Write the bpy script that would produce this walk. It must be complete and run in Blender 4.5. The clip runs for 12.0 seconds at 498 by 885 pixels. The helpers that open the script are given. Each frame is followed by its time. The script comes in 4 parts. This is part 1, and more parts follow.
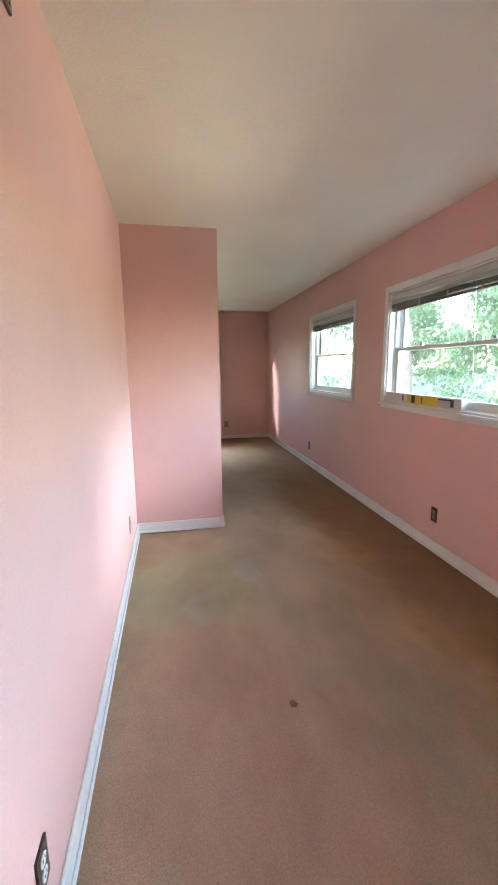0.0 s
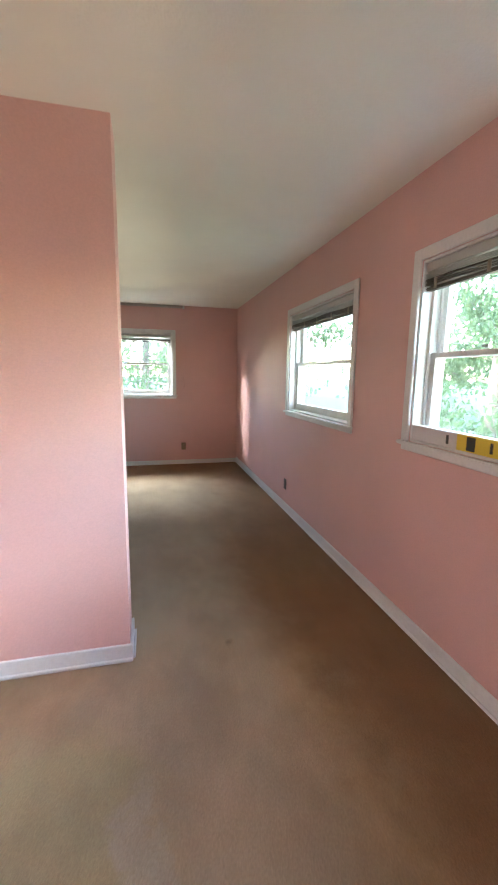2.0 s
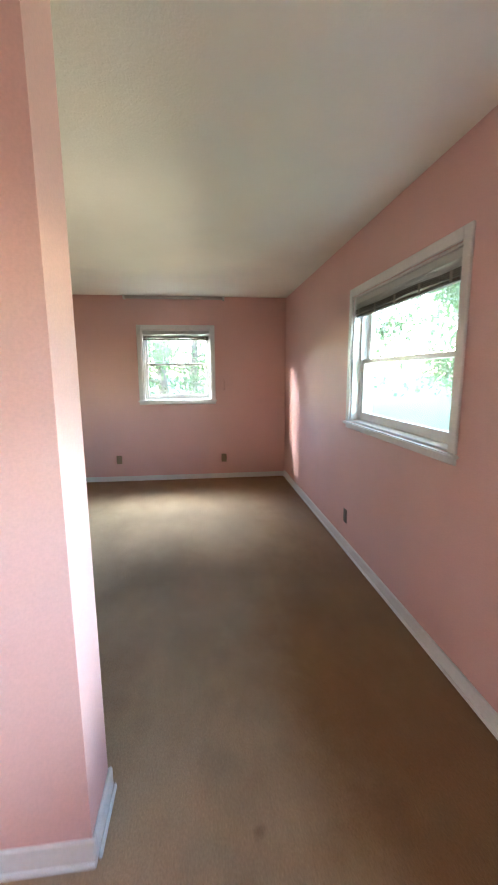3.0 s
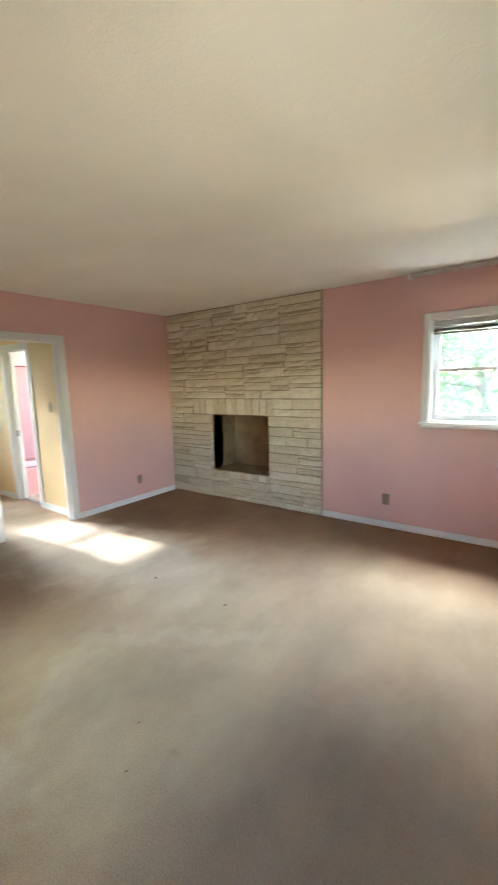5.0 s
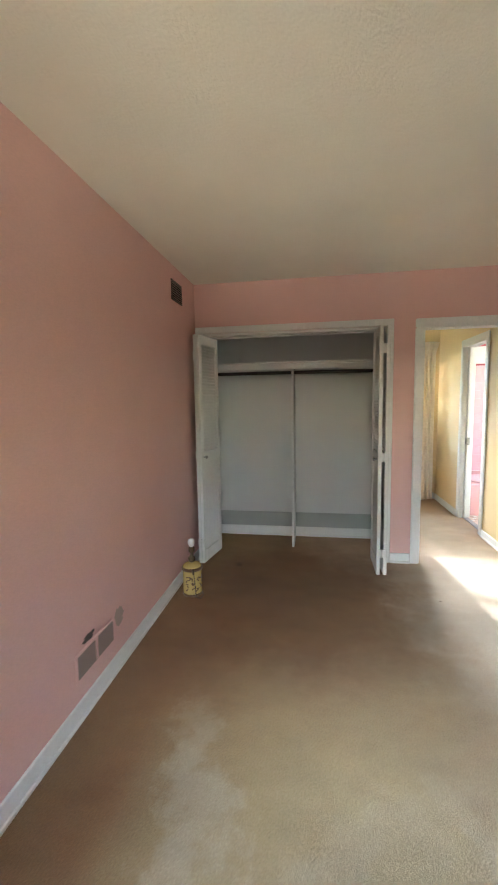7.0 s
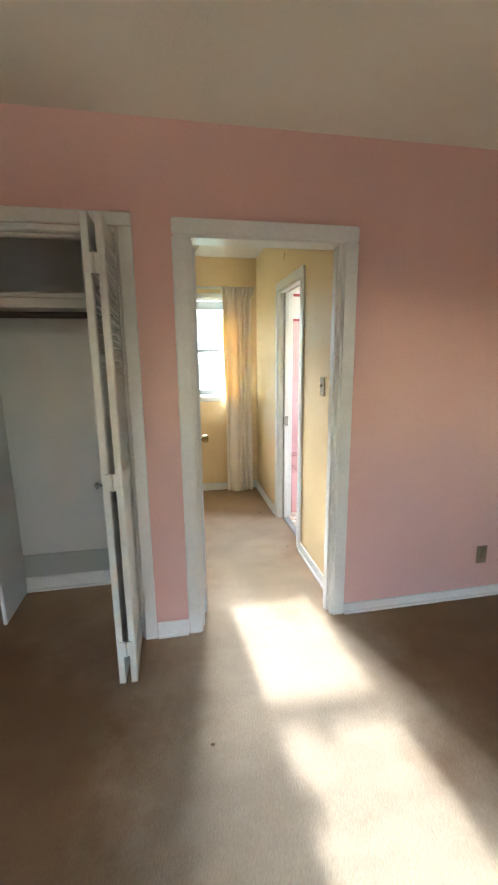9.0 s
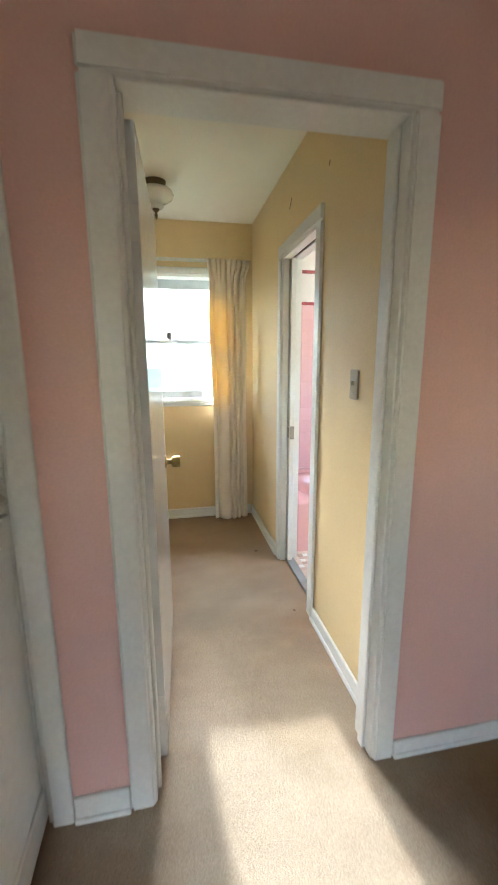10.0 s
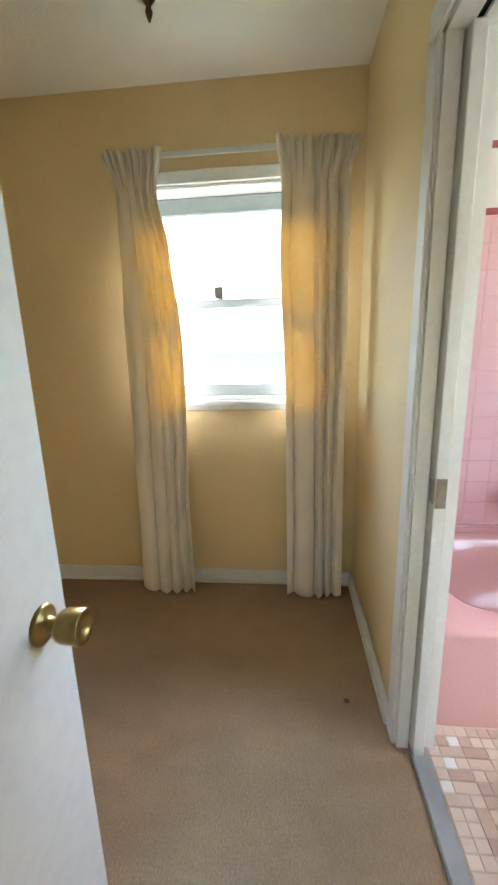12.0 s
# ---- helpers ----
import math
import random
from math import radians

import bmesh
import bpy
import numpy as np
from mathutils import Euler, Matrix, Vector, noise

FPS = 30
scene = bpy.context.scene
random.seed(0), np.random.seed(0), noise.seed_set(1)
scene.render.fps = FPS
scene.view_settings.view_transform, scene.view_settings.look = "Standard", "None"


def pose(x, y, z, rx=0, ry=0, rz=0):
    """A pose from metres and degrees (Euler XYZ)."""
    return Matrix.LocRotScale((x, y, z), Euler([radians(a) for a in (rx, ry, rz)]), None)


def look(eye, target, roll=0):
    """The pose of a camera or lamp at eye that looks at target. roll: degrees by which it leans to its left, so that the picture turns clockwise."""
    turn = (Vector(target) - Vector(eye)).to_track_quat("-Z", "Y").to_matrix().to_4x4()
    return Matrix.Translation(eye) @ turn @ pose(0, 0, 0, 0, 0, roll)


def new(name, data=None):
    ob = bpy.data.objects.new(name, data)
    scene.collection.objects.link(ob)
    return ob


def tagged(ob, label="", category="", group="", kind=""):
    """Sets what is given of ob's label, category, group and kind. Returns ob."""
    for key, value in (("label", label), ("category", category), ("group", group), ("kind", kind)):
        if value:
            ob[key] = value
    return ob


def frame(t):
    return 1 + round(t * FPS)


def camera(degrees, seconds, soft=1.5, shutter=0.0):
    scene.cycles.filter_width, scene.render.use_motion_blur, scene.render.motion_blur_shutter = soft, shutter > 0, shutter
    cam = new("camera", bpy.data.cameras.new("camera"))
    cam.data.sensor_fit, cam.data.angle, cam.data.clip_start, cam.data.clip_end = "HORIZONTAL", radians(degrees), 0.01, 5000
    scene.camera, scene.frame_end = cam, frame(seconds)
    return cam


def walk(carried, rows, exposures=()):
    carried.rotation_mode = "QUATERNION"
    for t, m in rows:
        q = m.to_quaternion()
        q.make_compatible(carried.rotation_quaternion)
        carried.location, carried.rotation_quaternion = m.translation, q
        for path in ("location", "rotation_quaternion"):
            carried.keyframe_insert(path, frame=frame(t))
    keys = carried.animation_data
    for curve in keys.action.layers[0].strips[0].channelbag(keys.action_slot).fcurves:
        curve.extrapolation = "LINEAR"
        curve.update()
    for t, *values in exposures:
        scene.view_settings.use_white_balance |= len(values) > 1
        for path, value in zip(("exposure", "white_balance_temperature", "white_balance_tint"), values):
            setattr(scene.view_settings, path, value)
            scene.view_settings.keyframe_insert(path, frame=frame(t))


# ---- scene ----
cam = camera(63.7, 12.0, soft=1.9, shutter=0.3)
PATH = [
    (0, (-1.897, -7.839, 1.375), (-1.529, -5.907, 1.01), -0.5),
    (0.5, (-1.832, -7.622, 1.361), (-1.511, -5.68, 1.009), 0.3),
    (1, (-1.705, -7.242, 1.377), (-1.383, -5.295, 1.05), 0.4),
    (1.5, (-1.52, -6.824, 1.393), (-1.194, -4.882, 1.044), 1.9),
    (2, (-1.379, -6.385, 1.405), (-0.901, -4.471, 1.078), 0.8),
    (2.5, (-1.227, -5.963, 1.397), (-0.849, -4.027, 1.065), -0.7),
    (2.7, (-1.173, -5.782, 1.41), (-0.86, -3.836, 1.075), -0.7),
    (4.3, (-1.103, -4.487, 1.46), (-1.504, -2.554, 1.135), -0.1),
    (4.5, (-1.071, -4.339, 1.472), (-1.667, -2.454, 1.171), -0.7),
    (5, (-1.068, -3.996, 1.506), (-2.236, -2.4, 1.21), -1.6),
    (5.5, (-1.072, -3.723, 1.438), (-2.684, -2.574, 1.152), -0.7),
    (6, (-1.321, -3.575, 1.378), (-3.194, -2.922, 1.12), -0.5),
    (6.5, (-1.554, -3.394, 1.426), (-3.537, -3.314, 1.184), -2.05),
    (7, (-1.802, -3.245, 1.423), (-3.764, -3.566, 1.215), -0.95),
    (7.5, (-2.167, -3.04, 1.434), (-4.152, -3.092, 1.206), -0.9),
    (7.7, (-2.316, -2.968, 1.445), (-4.288, -2.853, 1.17), -1.0),
    (9.3, (-3.658, -2.379, 1.453), (-5.583, -2.011, 1.054), -0.3),
    (9.5, (-3.852, -2.349, 1.385), (-5.784, -1.988, 1.017), 0.2),
    (10, (-4.26, -2.259, 1.369), (-6.185, -1.886, 0.976), -0.3),
    (10.5, (-4.671, -2.106, 1.366), (-6.616, -1.924, 0.935), -0.2),
    (11, (-5.026, -2.02, 1.331), (-6.973, -1.921, 0.885), 0.3),
    (11.5, (-5.373, -1.981, 1.309), (-7.326, -1.968, 0.877), -1.2),
    (12, (-5.668, -1.907, 1.318), (-7.604, -2.099, 0.856), -1.7),
]
EXPOSURES = [(0.0, 5.32, 6500, 10), (2.5, 5.5, 6500, 10), (4.5, 5.82, 6500, 10), (7.0, 5.97, 6500, 10), (9.5, 5.66, 6500, 10), (10.5, 5.33, 6500, 10), (11.2, 5.32, 6450, 10), (12.0, 5.22, 6450, 10)]
walk(cam, [(t, look(eye, target, roll)) for t, eye, target, roll in PATH], EXPOSURES)

# ---- light: low western sun and the sky ----
SUN_WAY = Vector((1.0, 0.104, -0.494))
world = bpy.data.worlds.new("world")
scene.world = world
world.use_nodes = True
wn = world.node_tree.nodes
sky = wn.new("ShaderNodeTexSky")
sky.sky_type = "NISHITA"
sky.sun_disc = False
sky.dust_density = 0.2
sky.sun_elevation = radians(26.2)
sky.sun_rotation = radians(265)
wn["Background"].inputs["Strength"].default_value = 0.125
world.node_tree.links.new(sky.outputs["Color"], wn["Background"].inputs["Color"])
sun = new("sun", bpy.data.lights.new("sun", "SUN"))
sun.data.energy = 0.30
sun.data.angle = radians(1.3)
sun.data.color = (0.97, 0.99, 1.0)
sun.matrix_world = look((-30, 0, 15), Vector((-30, 0, 15)) + SUN_WAY)


def window_fill(name, eye, target, w, h, watts, colour=(0.93, 0.97, 1.0)):
    """Area lamp added outside a window, standing in for sky or lawn light."""
    la = new(name, bpy.data.lights.new(name, "AREA"))
    la.data.shape, la.data.size, la.data.size_y = "RECTANGLE", w, h
    la.data.energy, la.data.color = watts, colour
    la.matrix_world = look(eye, target)
    return la


SKY_BLUE = (0.74, 0.90, 1.0)
SKY_PALE = (0.90, 0.97, 1.0)
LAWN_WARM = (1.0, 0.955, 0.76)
window_fill("sky_glow_1", (12.0, -8.2, 7.0), (-1.0, -5.4, 1.2), 8.0, 3.0, 115.0, SKY_BLUE)
window_fill("sky_glow_2", (12.0, -3.0, 6.6), (-2.0, -3.2, 1.0), 5.0, 3.0, 80.0, SKY_PALE)
window_fill("sky_glow_3", (-1.4, 1.9, 3.7), (-1.5, -0.7, 0.6), 2.0, 0.9, 22.0, SKY_PALE)
window_fill("sky_glow_4", (-9.3, -2.3, 2.95), (-5.0, -2.1, 0.2), 2.6, 1.2, 6.0)
window_fill("sky_glow_5", (-6.25, 0.20, 1.58), (-6.5, -1.2, 1.0), 0.96, 0.90, 0.65)
# added lamp, aimed through the small window to make the east wall's bright patch
window_fill("wall_patch_lamp", (-5.0, 1.3, 3.25), (-0.7, -0.1, 0.9), 1.2, 0.8, 42.0)
# stands in for bright western sky; throws the fan through the hall doorway
window_fill("sky_glow_7", (-16.0, -3.0, 5.4), (-5.0, -2.0, 0.4), 5.0, 2.6, 190.0)
# added low lamps that throw the sunlit lawn's bounce up to the ceilings
window_fill("lawn_fill_1", (4.6, -5.6, -0.35), (-3.0, -4.9, 2.4), 2.8, 1.4, 7.0, LAWN_WARM)
window_fill("lawn_fill_2", (4.6, -2.6, -0.35), (-3.5, -3.146, 2.4), 2.0, 1.4, 11.5, LAWN_WARM)
window_fill("lawn_fill_3", (-1.47, 4.6, -0.35), (-1.9, -3.5, 2.4), 3.0, 1.4, 11.0, LAWN_WARM)


# ---- materials ----
def nodes_of(name, rough=0.6, metal=0.0):
    m = bpy.data.materials.new(name)
    m.use_nodes = True
    nt = m.node_tree
    b = nt.nodes["Principled BSDF"]
    b.inputs["Roughness"].default_value = rough
    b.inputs["Metallic"].default_value = metal
    return m, nt, b


def noise_node(nt, scale, detail=4.0, rough=0.55, stretch=None):
    co = nt.nodes.new("ShaderNodeNewGeometry")
    src = co.outputs["Position"]
    if stretch:
        mp = nt.nodes.new("ShaderNodeMapping")
        mp.inputs["Scale"].default_value = stretch
        nt.links.new(src, mp.inputs["Vector"])
        src = mp.outputs["Vector"]
    n = nt.nodes.new("ShaderNodeTexNoise")
    n.inputs["Scale"].default_value = scale
    n.inputs["Detail"].default_value = detail
    n.inputs["Roughness"].default_value = rough
    nt.links.new(src, n.inputs["Vector"])
    return n.outputs["Fac"]


def ramp(nt, fac, stops):
    r = nt.nodes.new("ShaderNodeValToRGB")
    els = r.color_ramp.elements
    while len(els) < len(stops):
        els.new(0.5)
    for e, (p, c) in zip(els, stops):
        e.position = p
        e.color = (*c, 1)
    nt.links.new(fac, r.inputs["Fac"])
    return r.outputs["Color"]


def mix(nt, a, b, fac, blend="MIX"):
    x = nt.nodes.new("ShaderNodeMix")
    x.data_type = "RGBA"
    x.blend_type = blend
    for sock, v in ((x.inputs[0], fac), (x.inputs[6], a), (x.inputs[7], b)):
        if isinstance(v, (int, float)):
            sock.default_value = v
        elif isinstance(v, tuple):
            sock.default_value = (*v, 1)
        else:
            nt.links.new(v, sock)
    return x.outputs[2]


def bump(nt, b, height, strength, distance=0.01, under=None):
    n = nt.nodes.new("ShaderNodeBump")
    n.inputs["Strength"].default_value = strength
    n.inputs["Distance"].default_value = distance
    nt.links.new(height, n.inputs["Height"])
    if under:
        nt.links.new(under, n.inputs["Normal"])
    nt.links.new(n.outputs["Normal"], b.inputs["Normal"])
    return n.outputs["Normal"]


def scaled(c, k):
    return tuple(min(0.95, v * k) for v in c)


def paint(name, c, rough=0.55, wear=0.06, relief=0.12, grain=130.0, large=1.3):
    """Rolled or brushed paint: faint large patches, fine grain and slight relief."""
    m, nt, b = nodes_of(name, rough)
    big = ramp(nt, noise_node(nt, large, 5), [(0.3, scaled(c, 1 - wear)), (0.7, scaled(c, 1 + wear))])
    fine = ramp(nt, noise_node(nt, grain, 2), [(0.3, (0.93, 0.93, 0.93)), (0.7, (1, 1, 1))])
    nt.links.new(mix(nt, big, fine, 1.0, "MULTIPLY"), b.inputs["Base Color"])
    under = bump(nt, b, noise_node(nt, grain * 1.3, 3), relief, 0.002)
    bump(nt, b, noise_node(nt, 3.0, 2), relief, 0.01, under)
    return m


def by_piece(name, colours, rough=0.6, grain=40.0, relief=0.3, spread=0.12, gloss_coat=0.0):
    """Pieces that differ from one another: colour by the object's own random number."""
    m, nt, b = nodes_of(name, rough)
    info = nt.nodes.new("ShaderNodeObjectInfo")
    n = len(colours)
    base = ramp(nt, info.outputs["Random"], [((i + 0.5) / n, c) for i, c in enumerate(colours)])
    fine = ramp(nt, noise_node(nt, grain, 6, 0.65), [(0.25, (1 - spread * 2,) * 3), (0.75, (1, 1, 1))])
    nt.links.new(mix(nt, base, fine, 1.0, "MULTIPLY"), b.inputs["Base Color"])
    bump(nt, b, noise_node(nt, grain * 2, 5, 0.7), relief, 0.004)
    b.inputs["Coat Weight"].default_value = gloss_coat
    return m


def wear_light_area(nt, x, y, rx, ry, turn, amount, soft=0.45):
    """An uneven floor oval of wear, stain or painted light: 0 outside, amount within."""
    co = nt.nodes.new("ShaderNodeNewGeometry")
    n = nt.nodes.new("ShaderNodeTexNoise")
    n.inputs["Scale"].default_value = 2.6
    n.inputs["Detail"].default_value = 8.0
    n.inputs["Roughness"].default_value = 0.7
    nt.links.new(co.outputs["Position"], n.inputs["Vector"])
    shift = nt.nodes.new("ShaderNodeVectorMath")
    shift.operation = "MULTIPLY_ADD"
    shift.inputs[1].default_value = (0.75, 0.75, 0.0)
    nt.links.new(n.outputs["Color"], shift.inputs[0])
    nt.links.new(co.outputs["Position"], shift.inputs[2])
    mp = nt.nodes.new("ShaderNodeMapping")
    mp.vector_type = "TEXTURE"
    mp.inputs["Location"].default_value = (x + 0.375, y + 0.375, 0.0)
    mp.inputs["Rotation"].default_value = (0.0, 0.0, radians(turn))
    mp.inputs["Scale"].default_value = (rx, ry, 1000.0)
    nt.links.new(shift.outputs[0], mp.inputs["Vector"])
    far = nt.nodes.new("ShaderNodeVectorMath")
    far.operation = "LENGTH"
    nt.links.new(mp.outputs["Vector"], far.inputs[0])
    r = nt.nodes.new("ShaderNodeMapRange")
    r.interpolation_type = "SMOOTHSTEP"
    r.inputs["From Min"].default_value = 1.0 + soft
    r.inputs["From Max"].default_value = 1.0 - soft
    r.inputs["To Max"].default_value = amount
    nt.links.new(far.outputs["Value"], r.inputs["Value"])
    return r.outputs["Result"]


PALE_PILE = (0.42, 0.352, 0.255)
OLIVE_PILE = (0.38, 0.325, 0.175)
ROSE_PILE = (0.49, 0.30, 0.20)
DULL_PILE = (0.30, 0.24, 0.16)
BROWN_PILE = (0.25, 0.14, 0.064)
SUNLIT_PILE = (0.46, 0.415, 0.345)
HALL_PILE = (0.43, 0.30, 0.20)
TAN_PILE = (0.47, 0.34, 0.205)
SHADED_PILE = (0.165, 0.083, 0.036)
CARPET_WEAR_AND_LIGHT = [
    # narrow end toned lighter, for window light falling on it
    (-1.35, -6.2, 0.95, 2.4, 0, TAN_PILE, 0.8, 0.3),
    # shade beside the closet and the doorway, put into the pile colour
    (-4.7, -3.3, 0.9, 0.7, 0, SHADED_PILE, 0.75, 0.5),
    (-4.6, -0.7, 1.0, 0.6, 0, SHADED_PILE, 0.65, 0.5),
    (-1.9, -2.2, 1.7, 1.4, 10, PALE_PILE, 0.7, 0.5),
    (-6.6, -2.3, 1.4, 1.2, 0, HALL_PILE, 0.85, 0.3),
    # whitish pool of the doorway's sunlight, painted into the pile
    (-4.5, -2.0, 1.5, 0.55, 4, SUNLIT_PILE, 0.7, 0.5),
    (-5.75, -1.85, 0.40, 0.22, 10, DULL_PILE, 0.5, 0.5),
    (-6.35, -2.0, 0.5, 0.30, 0, PALE_PILE, 0.6, 0.6),
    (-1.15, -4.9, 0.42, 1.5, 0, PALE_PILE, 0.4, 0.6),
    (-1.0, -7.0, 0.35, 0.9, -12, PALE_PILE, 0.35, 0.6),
    (-1.72, -6.75, 0.55, 0.75, 0, ROSE_PILE, 0.75, 0.4),
    (-1.75, -5.42, 0.42, 0.52, 0, OLIVE_PILE, 0.8, 0.3),
    (-1.40, -5.42, 0.07, 0.24, 8, PALE_PILE, 0.75, 0.5),
    (-1.80, -5.75, 0.05, 0.22, -18, PALE_PILE, 0.7, 0.5),
    (-2.9, -3.3, 0.85, 0.55, 10, OLIVE_PILE, 0.35, 0.4),
    (-2.95, -3.62, 0.50, 0.09, 16, PALE_PILE, 0.7, 0.6),
    (-2.95, -3.15, 0.10, 0.32, 30, PALE_PILE, 0.5, 0.6),
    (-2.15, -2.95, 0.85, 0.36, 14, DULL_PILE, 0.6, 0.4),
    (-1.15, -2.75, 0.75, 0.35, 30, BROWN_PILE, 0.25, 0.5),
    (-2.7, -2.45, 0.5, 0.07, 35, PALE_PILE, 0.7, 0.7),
    # browner strip paints in the shade below the east windows
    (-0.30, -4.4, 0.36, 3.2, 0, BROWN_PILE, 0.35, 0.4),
]


def carpet_material():
    m, nt, b = nodes_of("carpet_pile", 0.95)
    a = ramp(nt, noise_node(nt, 0.9, 4, 0.6), [(0.34, (0.23, 0.12, 0.060)), (0.48, (0.255, 0.145, 0.072)), (0.64, (0.28, 0.18, 0.088))])
    for x, y, rx, ry, turn, colour, amount, soft in CARPET_WEAR_AND_LIGHT:
        a = mix(nt, a, colour, wear_light_area(nt, x, y, rx, ry, turn, amount, soft))
    streak = ramp(nt, noise_node(nt, 2.4, 6, 0.66, (1.0, 0.55, 1.0)), [(0.38, (0.89, 0.88, 0.87)), (0.62, (1.12, 1.11, 1.09))])
    a = mix(nt, a, streak, 1.0, "MULTIPLY")
    spot = ramp(nt, noise_node(nt, 3.4, 2, 0.4), [(0.20, (0.35, 0.30, 0.27)), (0.25, (1, 1, 1))])
    a = mix(nt, a, spot, 1.0, "MULTIPLY")
    tuft = ramp(nt, noise_node(nt, 150, 4, 0.8), [(0.30, (0.74, 0.71, 0.67)), (0.66, (1.22, 1.22, 1.2))])
    nt.links.new(mix(nt, a, tuft, 1.0, "MULTIPLY"), b.inputs["Base Color"])
    under = bump(nt, b, noise_node(nt, 150, 4, 0.8), 1.0, 0.009)
    bump(nt, b, noise_node(nt, 11, 4, 0.6), 0.3, 0.02, under)
    b.inputs["Sheen Weight"].default_value = 0.03
    b.inputs["Sheen Roughness"].default_value = 0.6
    return m


def ceiling_material(name, c):
    m, nt, b = nodes_of(name, 0.9)
    big = ramp(nt, noise_node(nt, 1.1, 5), [(0.3, scaled(c, 0.94)), (0.7, scaled(c, 1.04))])
    nt.links.new(big, b.inputs["Base Color"])
    under = bump(nt, b, noise_node(nt, 95, 4, 0.7), 0.5, 0.005)
    bump(nt, b, noise_node(nt, 30, 3), 0.14, 0.01, under)
    return m


def glass_material(name="window_glass", tint=(0.96, 0.98, 0.97), veil=0.008):
    m = bpy.data.materials.new(name)
    m.use_nodes = True
    nt = m.node_tree
    nt.nodes.clear()
    out = nt.nodes.new("ShaderNodeOutputMaterial")
    tr = nt.nodes.new("ShaderNodeBsdfTransparent")
    tr.inputs["Color"].default_value = (*tint, 1)
    gl = nt.nodes.new("ShaderNodeBsdfGlossy")
    gl.inputs["Roughness"].default_value = 0.03
    lw = nt.nodes.new("ShaderNodeLayerWeight")
    pw = nt.nodes.new("ShaderNodeMath")
    pw.operation = "POWER"
    pw.inputs[1].default_value = 5.0
    nt.links.new(lw.outputs["Facing"], pw.inputs[0])
    fr = nt.nodes.new("ShaderNodeMath")
    fr.operation = "MULTIPLY_ADD"
    fr.inputs[1].default_value = 0.75
    fr.inputs[2].default_value = 0.03
    nt.links.new(pw.outputs[0], fr.inputs[0])
    mx = nt.nodes.new("ShaderNodeMixShader")
    # translucent share lays a pale glare haze over the view outside
    veil_shader = nt.nodes.new("ShaderNodeBsdfTranslucent")
    veil_shader.inputs["Color"].default_value = (0.78, 0.95, 0.90, 1)
    veiled = nt.nodes.new("ShaderNodeMixShader")
    veiled.inputs[0].default_value = veil
    nt.links.new(tr.outputs[0], veiled.inputs[1])
    nt.links.new(veil_shader.outputs[0], veiled.inputs[2])
    nt.links.new(fr.outputs[0], mx.inputs[0])
    nt.links.new(veiled.outputs[0], mx.inputs[1])
    nt.links.new(gl.outputs[0], mx.inputs[2])
    nt.links.new(mx.outputs[0], out.inputs["Surface"])
    return m


def cloth_material(name, c, through_c, weight):
    """Woven cloth that lets some light through."""
    m = bpy.data.materials.new(name)
    m.use_nodes = True
    nt = m.node_tree
    b = nt.nodes["Principled BSDF"]
    b.inputs["Roughness"].default_value = 0.9
    col = ramp(nt, noise_node(nt, 6, 4), [(0.3, scaled(c, 0.97)), (0.7, c)])
    weave = ramp(nt, noise_node(nt, 420, 2), [(0.3, (0.96, 0.96, 0.96)), (0.7, (1, 1, 1))])
    nt.links.new(mix(nt, col, weave, 1.0, "MULTIPLY"), b.inputs["Base Color"])
    bump(nt, b, noise_node(nt, 500, 2), 0.1, 0.0008)
    t = nt.nodes.new("ShaderNodeBsdfTranslucent")
    t.inputs["Color"].default_value = (*through_c, 1)
    mx = nt.nodes.new("ShaderNodeMixShader")
    mx.inputs[0].default_value = weight
    nt.links.new(b.outputs[0], mx.inputs[1])
    nt.links.new(t.outputs[0], mx.inputs[2])
    nt.links.new(mx.outputs[0], nt.nodes["Material Output"].inputs["Surface"])
    return m


def metal(name, c, rough=0.3):
    m, nt, b = nodes_of(name, rough, 1.0)
    nt.links.new(ramp(nt, noise_node(nt, 60, 4), [(0.3, scaled(c, 0.7)), (0.65, c)]), b.inputs["Base Color"])
    return m


PINK = paint("pink_wall_paint", (0.735, 0.452, 0.405), 0.6, 0.04)
YELLOW = paint("yellow_wall_paint", (0.78, 0.595, 0.325), 0.55, 0.04)
WHITE = paint("white_gloss_trim", (0.76, 0.76, 0.73), 0.32, 0.05, 0.08, 60)
# white sashes of the hall window, greyed in colour for their backlit side
SASH_BACKLIT = paint("backlit_grey_sash", (0.36, 0.40, 0.41), 0.5, 0.1, 0.08, 60)
WORN_WHITE = paint("worn_white_door_paint", (0.74, 0.74, 0.70), 0.4, 0.07, 0.1, 40)
DOORWHITE = paint("white_gloss_door", (0.72, 0.74, 0.75), 0.13, 0.03, 0.07, 30)
CLOSET = paint("white_closet_paint", (0.70, 0.71, 0.69), 0.6, 0.05)
CLOSET_GREY = paint("grey_closet_band", (0.42, 0.44, 0.41), 0.6, 0.05)
PLASTER = paint("white_bath_plaster", (0.80, 0.76, 0.74), 0.5, 0.03)
EXTERIOR = paint("outside_siding", (0.55, 0.53, 0.48), 0.7, 0.08)
CEIL = ceiling_material("stippled_ceiling", (0.82, 0.775, 0.68))
CARPET = carpet_material()
GLASS = glass_material()
STONE = by_piece("limestone", [(0.68, 0.58, 0.42), (0.76, 0.67, 0.51), (0.61, 0.51, 0.35), (0.79, 0.71, 0.56), (0.70, 0.60, 0.44)], 0.85, 26, 0.6, 0.16)
